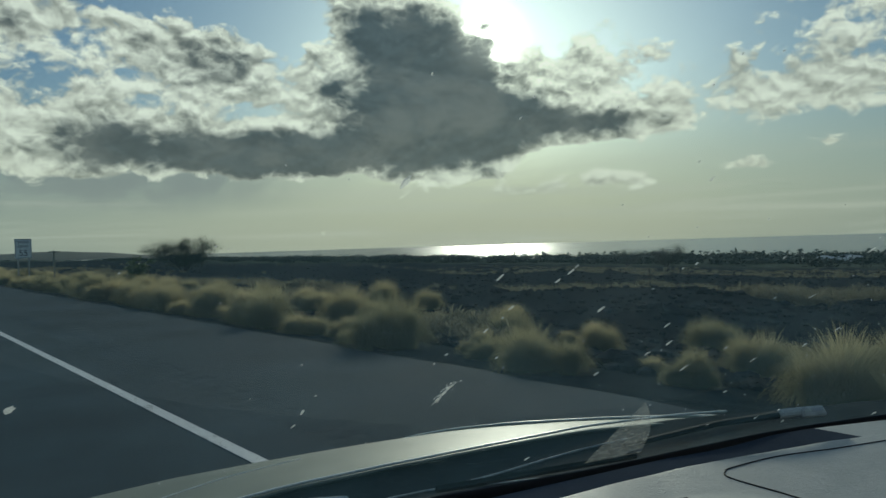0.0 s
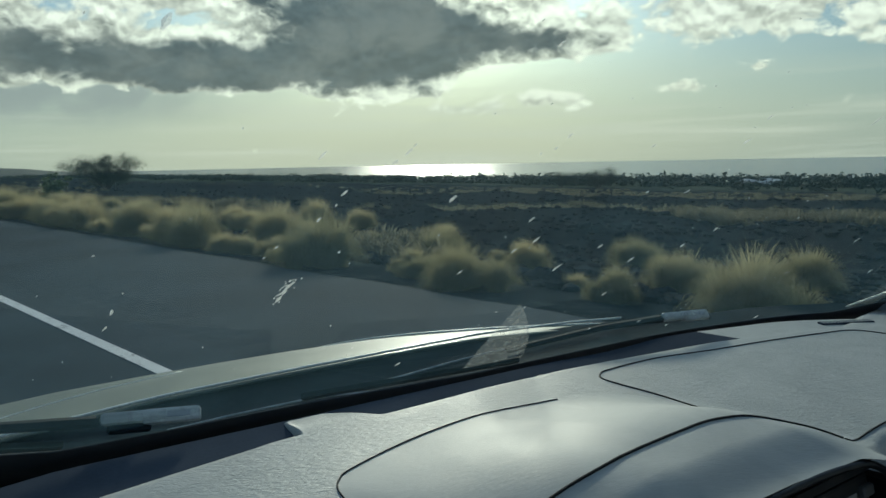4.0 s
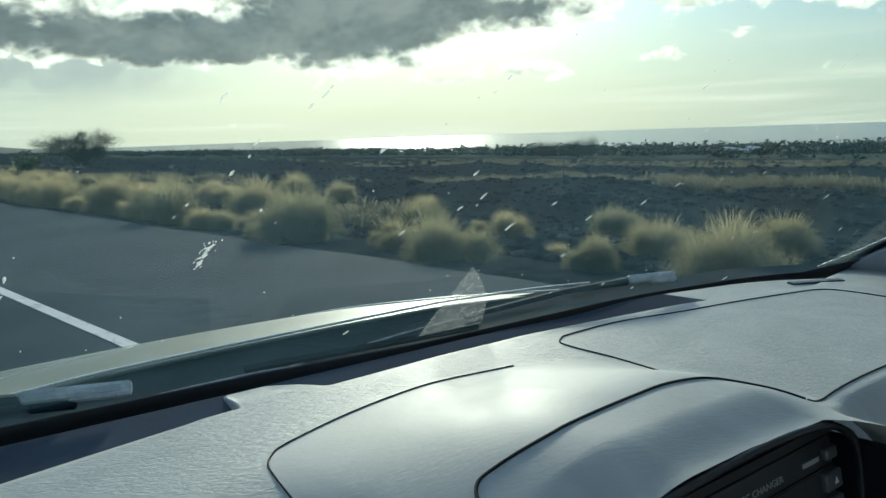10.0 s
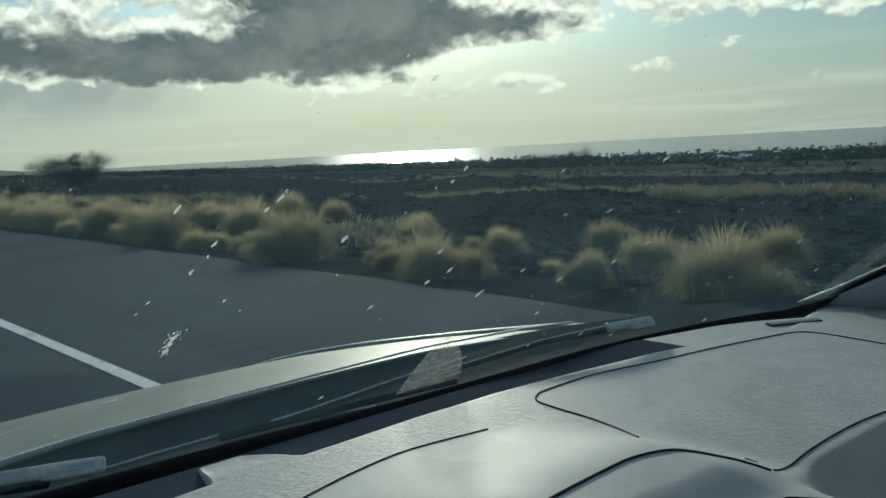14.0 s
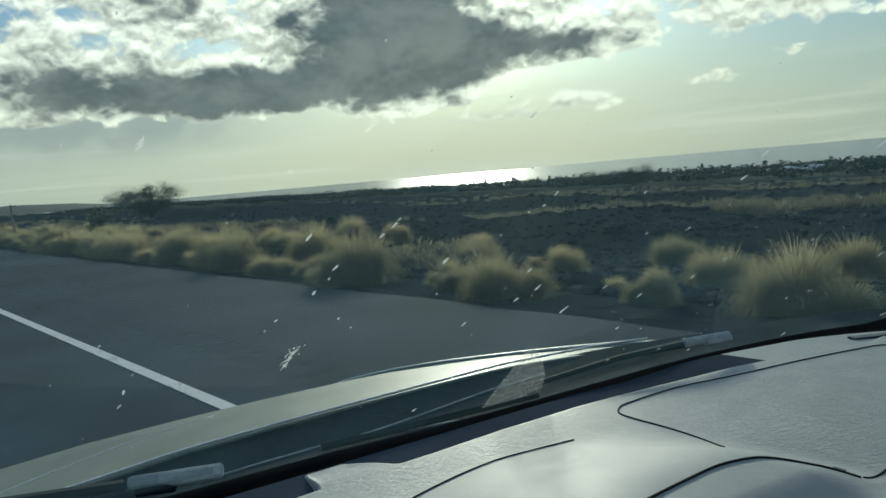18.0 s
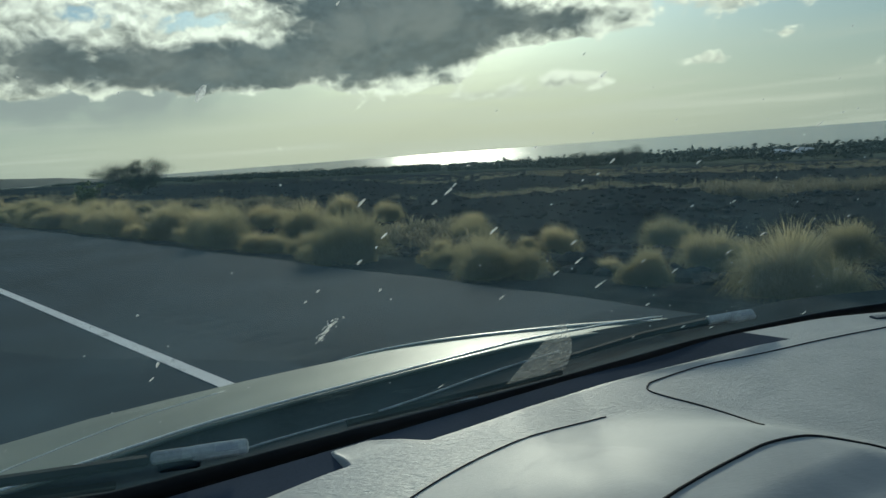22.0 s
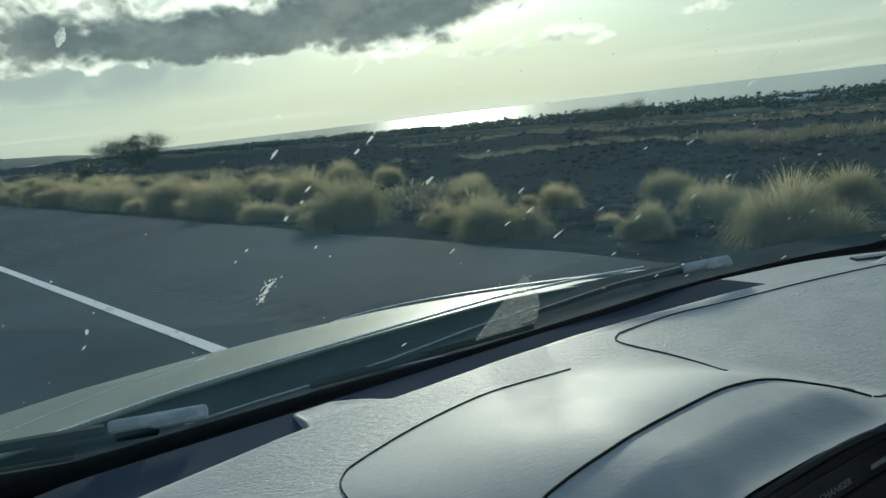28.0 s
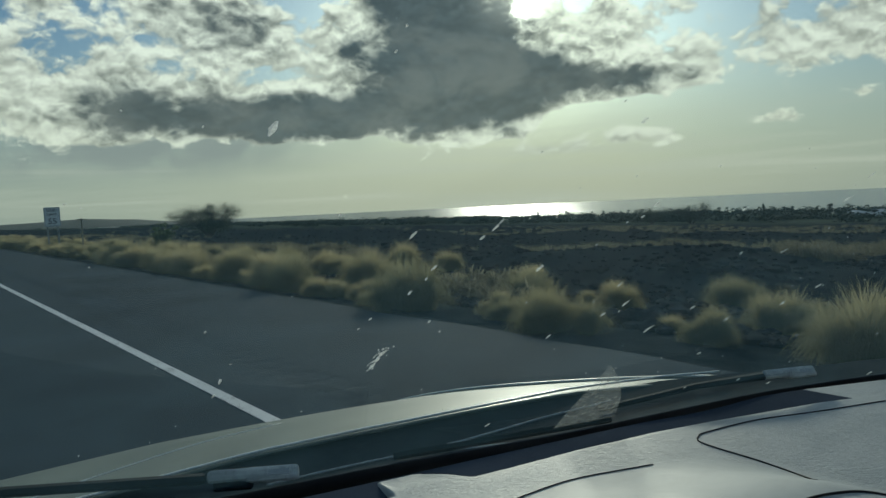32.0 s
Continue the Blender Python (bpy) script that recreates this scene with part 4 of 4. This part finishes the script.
verts, faces = sheet([0.86 + 0.02 * i for i in range(21)], [i / 6 for i in range(7)], channel_point)
mesh_object("far_pad", verts, faces, M_DASH, dashboard)
verts, faces = sheet([-0.62 + 0.02 * i for i in range(75)], [i / 6 for i in range(7)], channel_point)
channel = mesh_object("defroster_channel", verts, faces, M_SLOT, dashboard, "recessed defroster channel at the glass, its shade put into the colour")
verts, faces = sheet(us, vs + [1.2], pad_point)
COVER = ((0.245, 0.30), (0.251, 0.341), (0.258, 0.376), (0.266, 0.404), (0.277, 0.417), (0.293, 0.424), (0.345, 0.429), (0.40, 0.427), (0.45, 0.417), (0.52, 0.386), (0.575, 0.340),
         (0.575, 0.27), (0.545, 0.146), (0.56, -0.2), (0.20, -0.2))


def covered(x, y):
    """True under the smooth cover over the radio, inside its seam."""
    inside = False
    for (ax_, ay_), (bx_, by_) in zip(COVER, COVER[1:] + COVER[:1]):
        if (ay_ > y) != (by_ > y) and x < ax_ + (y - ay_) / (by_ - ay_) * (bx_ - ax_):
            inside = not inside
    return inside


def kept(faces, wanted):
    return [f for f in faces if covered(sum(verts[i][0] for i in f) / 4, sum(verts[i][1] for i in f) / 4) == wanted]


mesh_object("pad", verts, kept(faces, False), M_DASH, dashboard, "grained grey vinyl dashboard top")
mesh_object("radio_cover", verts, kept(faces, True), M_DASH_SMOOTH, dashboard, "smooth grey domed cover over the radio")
fascia_x = [0.546 + 0.002 * i for i in range(16)] + [0.58 + 0.03 * i for i in range(24)]
verts, faces = sheet(fascia_x, [i / 8 for i in range(9)], lambda x, v: (x - 0.004 * v, cut(x) - 0.03 * math.sin(v * 1.5) * ease(x, 0.55, 0.62), dash(x, cut(x)) - 0.42 * v ** 1.4))
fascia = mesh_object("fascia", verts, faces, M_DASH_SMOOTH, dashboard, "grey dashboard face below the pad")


def seam(points, radius=0.0011, name="panel_seam", lift=0.0004):
    line = smooth_line([(x, y, 0) for x, y in points], 8)
    for q in line:
        q.z = dash(q.x, q.y) + lift
    part(name, tube(bmesh.new(), line, radius, 5), M_SEAM, dashboard, smooth=True)


seam([(0.245, 0.30), (0.251, 0.341), (0.258, 0.376), (0.266, 0.404), (0.277, 0.417), (0.293, 0.424), (0.345, 0.429), (0.40, 0.427), (0.45, 0.417), (0.52, 0.386)], 0.0007)
seam([(0.296, 0.196), (0.293, 0.212), (0.296, 0.230), (0.301, 0.248), (0.315, 0.262), (0.333, 0.259), (0.37, 0.247), (0.41, 0.240), (0.45, 0.232), (0.487, 0.222), (0.516, 0.201), (0.531, 0.170), (0.545, 0.146)], 0.0013)
seam([(0.560, 0.255), (0.580, 0.280), (0.592, 0.318), (0.597, 0.366), (0.602, 0.386), (0.615, 0.394), (0.632, 0.394), (0.704, 0.374), (0.779, 0.338), (0.866, 0.300), (0.95, 0.258), (0.982, 0.238), (0.990, 0.210), (0.982, 0.157), (0.96, 0.05)], 0.0009)
seam([(0.553, 0.146), (0.60, 0.146), (0.655, 0.137), (0.722, 0.119), (0.80, 0.09), (0.95, 0.05)], 0.0009)

# small slotted vent beside the pillar
vent = part("side_vent", box(bmesh.new(), (0.078, 0.012, 0.003), pose(1.036, 0.256, dash(1.036, 0.256) - 0.0008, 0, 0, -39), 0.0005), M_SLOT, dashboard, "narrow slotted demister vent")
for k in range(15):
    q = -0.035 + 0.005 * k
    at = (1.036 + q * math.cos(radians(-39)), 0.256 + q * math.sin(radians(-39)))
    part("slat", box(bmesh.new(), (0.0018, 0.0115, 0.0016), pose(*at, dash(1.036, 0.256) + 0.0006, 0, 0, -39)), M_DASH_SMOOTH, vent)

# black band printed along the foot of the glass, and the glass itself
windshield = empty("windshield", "raked windshield glass with dried splats and dust", "")
windshield.parent = car
windshield.matrix_parent_inverse = CAR_INV
us = [-0.60 + 0.03 * i for i in range(62)]


def glass_point(x, v):
    y0, y1 = foot(x) + 0.05, -0.10 - 0.10 * (x - 0.4) ** 2
    y = y0 + (y1 - y0) * v
    return (x, y, glass(x, y))


verts, faces = sheet(us, [i / 24 for i in range(25)], glass_point)
pane = mesh_object("pane", verts, faces, M_GLASS, windshield)
solid = pane.modifiers.new("thickness", "SOLIDIFY")
solid.thickness, solid.offset = 0.005, 1.0


def frit_point(x, v):
    y = foot(x) + 0.055 * (1 - v)
    return (x, y, glass(x, y) - 0.008)


verts, faces = sheet(us, [0, 0.5, 1], frit_point)
frit = mesh_object("frit_band", verts, faces, M_FRIT, windshield, "black printed band along the glass foot")
f_solid = frit.modifiers.new("thickness", "SOLIDIFY")
f_solid.thickness = 0.002
s_rng = random.Random(31)


def splat(x, y, length, width, angle, ragged=0.35):
    """A dried smear on the glass: a thin, uneven blob, long in one direction."""
    bm = bmesh.new()
    t1 = Vector((1, 0, -0.2795)).normalized()
    t2 = Vector((0, 1, -0.8704))
    t2 = (t2 - t1 * t2.dot(t1)).normalized()
    nrm = t1.cross(t2)
    c = Vector((x, y, glass(x, y))) + nrm * 0.0006
    ca, sa = math.cos(angle), math.sin(angle)
    n, rim = 12, []
    for k in range(n):
        q = 2 * math.pi * k / n
        r = 1 + s_rng.uniform(-ragged, ragged)
        a_, b_ = math.cos(q) * length / 2 * r, math.sin(q) * width / 2 * r
        rim.append(bm.verts.new(c + t1 * (a_ * ca - b_ * sa) + t2 * (a_ * sa + b_ * ca)))
    mid = bm.verts.new(c + nrm * 0.0008)
    for k in range(n):
        bm.faces.new((rim[k], rim[(k + 1) % n], mid))
    ob = part("dried_splat", bm, M_SPLAT, windshield)
    return ob


SPLATS = ((0.335, 0.349, 9, 3.5, 0.7), (0.508, 0.379, 13, 3, 0.6), (0.437, 0.374, 6, 2.2, 0.6), (0.434, 0.522, 8, 2.5, 0.8),
          (0.566, 0.232, 8, 2.4, 0.6), (0.402, 0.405, 6, 1.8, 0.6), (0.705, 0.167, 13, 2, 0.6), (0.597, 0.351, 9, 1.8, 0.6), (0.951, 0.230, 11, 1.6, 0.6),
          (0.121, 0.317, 9, 3.5, 0.9), (-0.033, 0.509, 11, 5, 0.6), (0.320, 0.249, 5, 2.4, 0.8), (0.980, 0.357, 10, 4, 0.2))
for x, y, l, wd, an in SPLATS:
    splat(x, y, l / 1000, wd / 1000, -1.55 + s_rng.uniform(-0.15, 0.2))
for along, off, l, wd, an in ((0.0, 0.0, 0.0125, 0.0042, -1.45), (-0.0075, 0.0006, 0.0095, 0.0030, -1.25), (0.0072, -0.0005, 0.0080, 0.0034, -1.7)):
    splat(0.259 + off, 0.4515 + along, l, wd, an, 0.6)       # the largest one has dried into a broken smear
for k in range(20):
    t = s_rng.uniform(-0.5, 0.5)
    splat(0.259 + s_rng.gauss(0, 0.0024), 0.4515 - 0.027 * t, 0.0024 * s_rng.uniform(0.5, 1.3), 0.0009 * s_rng.uniform(0.6, 1.5), -s_rng.uniform(1.0, 2.0), 0.55)
DOTS = ((.232, .415), (.228, .425), (.279, .409), (.248, .389), (.253, .376), (.253, .367), (.423, .345), (.451, .368), (.449, .360), (.533, .349), (.517, .294),
        (.785, .252), (.670, .296), (.650, .321), (.908, .298), (.881, .315), (1.07, .237), (.748, .419), (.67, .442), (.814, .414), (.62, .394),
        (.15, .503), (.15, .487), (.276, .331), (.277, .326), (.224, .349), (.385, .285), (.383, .295), (.47, .266), (.565, .28), (.272, .339), (.561, .213))
for x, y in DOTS:
    l = s_rng.uniform(0.002, 0.0045)
    splat(x, y, l * s_rng.uniform(1.0, 2.2), l * 0.5, -s_rng.uniform(1.3, 1.75))
for _ in range(110):
    x = s_rng.uniform(0.0, 1.0)
    splat(x, s_rng.uniform(0.15, front(x) - 0.03), s_rng.uniform(0.0008, 0.0024), s_rng.uniform(0.0006, 0.0012), -s_rng.uniform(1.2, 1.8))

# the unwiped corner of dust between the two wiper sweeps
outline = smooth_line([(0.535, 0.524, 0), (0.527, 0.493, 0), (0.519, 0.454, 0), (0.513, 0.426, 0)], 4) + smooth_line([(0.516, 0.427, 0), (0.550, 0.444, 0), (0.584, 0.468, 0), (0.612, 0.498, 0)], 4)
bm = bmesh.new()
rim = [bm.verts.new((q.x, q.y, glass(q.x, q.y) + 0.0012)) for q in outline]
mid = bm.verts.new((0.553, 0.475, glass(0.553, 0.475) + 0.0016))
for k in range(len(rim)):
    bm.faces.new((rim[k], rim[(k + 1) % len(rim)], mid))
part("dust_patch", bm, M_DUST, windshield, "grey dust left between the wiper sweeps")
verts, faces = sheet([i / 16 for i in range(17)], [i / 5 for i in range(6)], lambda u, v: (lambda x, y: (x, y, glass(x, y) + 0.0012))(
    1.19 - 0.075 * u - 0.055 * v * (1 - 0.5 * u) * (0.8 + 0.4 * noise.noise((u * 6, 1.0, 2.0))), 0.255 - 0.36 * u + 0.015 * v))
mesh_object("corner_dust", verts, faces, M_HAZE, windshield, "thin dust in the unwiped corner of the glass")


# ---------- hood, fender, cowl, wipers ----------
def hood_rear(x):
    return lerp_table(x, (-0.6, -0.1, 0.3, 0.43, 0.58, 0.77, 0.92, 1.0, 1.13, 1.26, 1.42), (0.76, 0.815, 0.800, 0.775, 0.740, 0.695, 0.628, 0.578, 0.495, 0.435, 0.30))


def hood_point(x, v):
    q = 1.15 * v
    y = hood_rear(x) + q
    z = 0.909 - 0.118 * q - 0.232 * q * q - 0.002 * ease(0.008 - q, 0.0, 0.008) - 0.05 * max(0, x - 0.5) ** 2 * (1 + q)
    return (x, y, z)


verts, faces = sheet([-0.62 + 0.04 * i for i in range(42)], [0, 0.004, 0.008, 0.014, 0.02] + [0.03 + 0.97 * i / 30 for i in range(31)], hood_point)
hood = car_part(mesh_object("hood", verts, faces, M_PAINT, car, "champagne metallic painted hood"))
h_solid = hood.modifiers.new("thickness", "SOLIDIFY")
h_solid.thickness, h_solid.offset = 0.003, -1.0


FENDER = smooth_line([(0.74, 1.55, 0.62), (0.76, 1.35, 0.72), (0.80, 1.20, 0.785), (0.88, 1.06, 0.82), (0.98, 0.90, 0.842), (1.08, 0.78, 0.850), (1.18, 0.68, 0.848), (1.30, 0.56, 0.82), (1.42, 0.44, 0.77)], 5)


def fender_sheet(u, v):
    c = FENDER[int(u)]
    if v <= 4:
        k = v / 4
        return (c.x - 0.10 * (1 - k), c.y - 0.055 * (1 - k), c.z - 0.035 * (1 - k) ** 1.5)
    q = (v - 4) / 6 * math.pi / 2
    return (c.x + 0.22 * math.sin(q), c.y + 0.11 * math.sin(q), c.z - 0.34 * (1 - math.cos(q)))


verts, faces = sheet(list(range(len(FENDER))), list(range(11)), fender_sheet)
fender = car_part(mesh_object("fender", verts, faces, M_PAINT, car, "champagne metallic front fender"))


# pale tube drawn as the glint on the fender's upper edge
part("fender_edge_glint", tube(bmesh.new(), [q + Vector((-0.002, 0.002, 0.001)) for q in FENDER], 0.0022, 6), M_EDGE, fender, "painted glint along the upper edge of the fender", smooth=True)


def cowl_point(x, v):
    y0, y1 = foot(x) + 0.045, hood_rear(x) + 0.012
    y = y0 + (y1 - y0) * v
    z0 = glass(x, y0) - 0.014
    z1 = 0.900 + 0.004 * ease(x, 0.85, 1.05)
    return (x, y, z0 + (z1 - z0) * v - 0.010 * math.sin(math.pi * v))


verts, faces = sheet([-0.60 + 0.04 * i for i in range(51)], [i / 8 for i in range(9)], cowl_point)
cowl = car_part(mesh_object("cowl", verts, faces, M_COWL, car, "dark plastic cowl under the wipers"))


# pale tube drawn as the highlight along the hood's rear edge
hood_lip = [Vector((x, hood_rear(x) + 0.004, 0.9105)) for x in [-0.6 + 0.04 * i for i in range(41)]]
part("hood_edge_glint", tube(bmesh.new(), hood_lip, 0.0020, 6), M_EDGE, hood, "painted glint along the rear edge of the hood", smooth=True)
crease = smooth_line([(0.02, 0.86, 0), (0.10, 0.895, 0), (0.165, 0.925, 0), (0.24, 0.958, 0), (0.329, 0.986, 0), (0.43, 1.005, 0)], 6)
for q in crease:
    q.z = hood_point(q.x, (q.y - hood_rear(q.x)) / 1.15)[2]
part("hood_line", tube(bmesh.new(), crease, 0.0012, 5), M_EDGE, hood, "pale thin line across the hood", smooth=True)
for line in ([(0.29, 0.745, 0), (0.40, 0.722, 0), (0.467, 0.704, 0), (0.53, 0.672, 0), (0.60, 0.632, 0)], [(0.489, 0.700, 0), (0.58, 0.686, 0), (0.697, 0.668, 0), (0.80, 0.645, 0)]):
    rib = smooth_line(line, 6)
    for q in rib:
        v = (q.y - foot(q.x) - 0.045) / (hood_rear(q.x) - foot(q.x) - 0.033)
        q.z = cowl_point(q.x, v)[2] + 0.001
    part("cowl_rib", tube(bmesh.new(), rib, 0.0016, 5), M_FADED, cowl, smooth=True)


def wiper(head, along, arm_to, blade_from, blade_to, lift):
    """A parked wiper: a sun-bleached pivot head, its arm and the rubber blade along the foot of the glass."""
    w_ = empty("wiper", "wiper with sun-bleached grey pivot head", "")
    w_.parent = car
    w_.matrix_parent_inverse = CAR_INV
    hx, hy = head
    d = Vector((*along, -0.005)).normalized()
    c = Vector((hx, hy, glass(hx, hy) + lift))
    m = Matrix.Translation(c) @ d.to_track_quat("X", "Z").to_matrix().to_4x4()
    bm = bmesh.new()
    box(bm, (0.050, 0.015, 0.008), m @ pose(0.017, 0, 0, 50), 0.0038)
    box(bm, (0.058, 0.012, 0.009), m @ pose(-0.013, 0, 0.001, 50), 0.004)
    if lift > 0.005:
        part("pivot_base", box(bmesh.new(), (0.036, 0.013, 0.007), m @ pose(-0.018, -0.002, -0.006, 50), 0.003), M_RUBBER, w_)
    hd = part("pivot_head", bm, M_FADED, w_, "bleached grey plastic pivot cover")
    part("nameplate", box(bmesh.new(), (0.030, 0.0055, 0.001), m @ pose(0, 0, 0, 50) @ pose(0.018, 0.0, 0.0042), 0.0003), M_TRIM, hd)
    a_ = Vector((*arm_to, glass(*arm_to) + 0.018))
    part("arm", tube(bmesh.new(), [c - d * 0.045, (c + a_) / 2 + Vector((0, 0, 0.006)), a_], [0.008, 0.006, 0.005], 6, 0.6), M_RUBBER, w_)
    b0, b1 = Vector((*blade_from, glass(*blade_from) + 0.006)), Vector((*blade_to, glass(*blade_to) + 0.006))
    mid_ = (b0 + b1) / 2
    mid_.z = glass(mid_.x, mid_.y) + 0.006
    bl = part("blade", tube(bmesh.new(), smooth_line([b0, mid_, b1], 8), 0.003, 5, 1.4), M_RUBBER, w_)
    return w_


wiper((0.224, 0.620), (0.079, -0.039), (-0.30, 0.69), (-0.42, 0.66), (0.16, 0.655), 0.009)
wiper((0.835, 0.398), (0.080, -0.026), (0.60, 0.512), (0.36, 0.585), (0.62, 0.510), 0.004)

# ---------- pillar, roof and cabin ----------
PILLAR = smooth_line([(1.228, 0.275, 0.938), (1.20, 0.19, 0.99), (1.16, 0.03, 1.10), (1.07, -0.25, 1.33), (1.02, -0.40, 1.43)], 6)
verts, faces = sheet(list(range(len(PILLAR))), [i / 8 for i in range(9)],
                     lambda u, v: PILLAR[int(u)] + Vector((-0.012 + 0.12 * v + 0.03 * math.sin(math.pi * v), 0.014 - 0.075 * v - 0.03 * math.sin(math.pi * v), -0.012 - 0.25 * v)))
trim = car_part(mesh_object("pillar_trim", verts, faces, M_TRIM, car, "grey cloth-like windshield pillar trim"))
t_solid = trim.modifiers.new("thickness", "SOLIDIFY")
t_solid.thickness = 0.012
bm = bmesh.new()
tube(bm, [q + Vector((-0.014, 0.016, -0.010)) for q in PILLAR], 0.0045, 6)
car_part(part("pillar_gasket", bm, M_RUBBER, car, smooth=True))
bm = bmesh.new()
tube(bm, [q + Vector((-0.017, 0.020, -0.005)) for q in PILLAR], 0.0011, 6)
car_part(part("pillar_chrome", bm, M_EDGE, car, "bright strip beside the pillar", smooth=True))
bm = bmesh.new()
tube(bm, [Vector((0.9 - q.x + 0.0 - 0.07, q.y, q.z)) for q in PILLAR], 0.07, 10)
car_part(part("far_pillar", bm, M_TRIM, car, smooth=True))


def roof_point(x, y):
    return (x, y, 1.47 - 0.05 * ((x - 0.42) / 0.7) ** 2 - 0.02 * ((y + 0.9) / 1.0) ** 2)


# unseen roof and cabin walls, added to close the car and set its light
verts, faces = sheet([-0.30 + 0.09 * i for i in range(17)], [-2.1 + 0.19 * i for i in range(11)], roof_point)
roof = car_part(mesh_object("roof", verts, faces, M_LINER, car, "unseen roof with a pale liner that bounces light in"))
r_solid = roof.modifiers.new("thickness", "SOLIDIFY")
r_solid.thickness, r_solid.offset = 0.04, 1.0
for name, size, at in (("door_panel", (0.06, 2.4, 0.66), (1.34, -1.0, 0.585)), ("door_panel", (0.06, 2.3, 0.65), (-0.50, -1.0, 0.60)),
                       ("rear_wall", (1.85, 0.06, 1.15), (0.42, -2.2, 0.85)), ("cabin_floor", (1.85, 2.9, 0.06), (0.42, -0.75, 0.25)),
                       ("firewall", (1.8, 0.05, 0.60), (0.42, 0.55, 0.56))):
    car_part(part(name, box(bmesh.new(), size, pose(*at), 0.01), M_LINER, car))

for wx, wy in ((-0.30, 1.30), (0.84, 1.30), (-0.34, -1.45), (1.18, -1.45)):
    bm = bmesh.new()
    bmesh.ops.create_cone(bm, segments=36, radius1=0.305, radius2=0.305, depth=0.19, cap_ends=True, matrix=pose(wx, wy, 0.305, 0, 90, 0))
    bmesh.ops.bevel(bm, geom=[e for e in bm.edges if len(e.link_faces) == 2 and e.calc_face_angle(0) > 1.0], offset=0.03, segments=3, affect="EDGES")
    tyre = car_part(part("tyre", bm, M_RUBBER, car))
    bm = bmesh.new()
    bmesh.ops.create_cone(bm, segments=24, radius1=0.19, radius2=0.17, depth=0.204, cap_ends=True, matrix=pose(wx, wy, 0.305, 0, 90, 0))
    part("rim", bm, M_STEEL, tyre)

# ---------- radio ----------
radio = empty("radio", "black car radio set deep in the centre stack", "")
radio.parent = car
radio.matrix_parent_inverse = CAR_INV
FACE = Matrix.Translation((0.452, 0.160, 0.905)) @ pose(0, 0, 0, -8, 0, -20.2) @ pose(0, 0, 0, 0, -5.5, 0)     # x along the face, -y towards the driver, z up


def radio_box(name, size, at, mat, parent=None, bevel=0.0, label=""):
    return part(name, box(bmesh.new(), size, FACE @ pose(*at), bevel), mat, parent or radio, label)


radio_box("housing_back", (0.25, 0.010, 0.26), (-0.005, 0.045, -0.085), M_RADIO)
radio_box("housing_top", (0.21, 0.060, 0.006), (-0.014, 0.016, 0.043), M_RADIO)
radio_box("housing_side", (0.010, 0.090, 0.230), (0.1085, 0.002, -0.089), M_RADIO)
radio_box("housing_side", (0.008, 0.075, 0.22), (-0.118, 0.008, -0.062), M_RADIO)
face = radio_box("faceplate", (0.204, 0.012, 0.13), (-0.004, 0.001, -0.033), M_FACE, None, 0.003)
radio_box("groove", (0.190, 0.002, 0.0022), (0.000, -0.0052, 0.0105), M_SEAM, face)
BUTTONS = ((0.0915, 0.0205, 0.0125, 0.0085), (0.0905, 0.0010, 0.0180, 0.0135), (0.0900, -0.0175, 0.0180, 0.0130), (0.0560, -0.0180, 0.0260, 0.0120), (0.0250, -0.0180, 0.0260, 0.0120), (-0.006, -0.0180, 0.0260, 0.0120))
for k, (bx, bz, bw, bh) in enumerate(BUTTONS):
    b = radio_box("button", (bw, 0.006, bh), (bx, -0.0062, bz), M_BUTTON, face, 0.0015)
    if k == 1:
        bm = bmesh.new()
        v = [bm.verts.new(FACE @ Vector(p)) for p in ((0.0895, -0.0096, -0.0012), (0.0945, -0.0096, -0.0012), (0.0920, -0.0096, 0.0040))]
        bm.faces.new(v)
        part("eject_mark", bm, M_MARK, b)
cu = bpy.data.curves.new("lettering", "FONT")
cu.body, cu.size, cu.align_x, cu.extrude = "COMPACT DISC CHANGER", 0.0066, "RIGHT", 0.0002
cu.materials.append(M_PRINT)
ob = new("lettering", cu)
ob.parent = face
ob.matrix_basis = FACE @ pose(0.044, -0.0054, 0.0165, 90)
for bx, bz, bw in ((0.073, 0.0192, 0.0175), (0.030, -0.0040, 0.03), (-0.015, -0.0040, 0.025)):
    radio_box("print_bar", (bw, 0.001, 0.0035), (bx, -0.0052, bz), M_PRINT, face)
# the lip round the opening
lip = [(0.278, 0.150, 0.90), (0.286, 0.172, 0.935)] + [(x, y, dash(x, y) - 0.003) for x, y in ((0.305, 0.183), (0.36, 0.171), (0.442, 0.149), (0.495, 0.131))] + [(0.522, 0.119, 0.960), (0.538, 0.110, 0.938), (0.540, 0.102, 0.86)]
part("opening_lip", tube(bmesh.new(), smooth_line(lip, 6), 0.0028, 8), M_RADIO, dashboard, smooth=True)
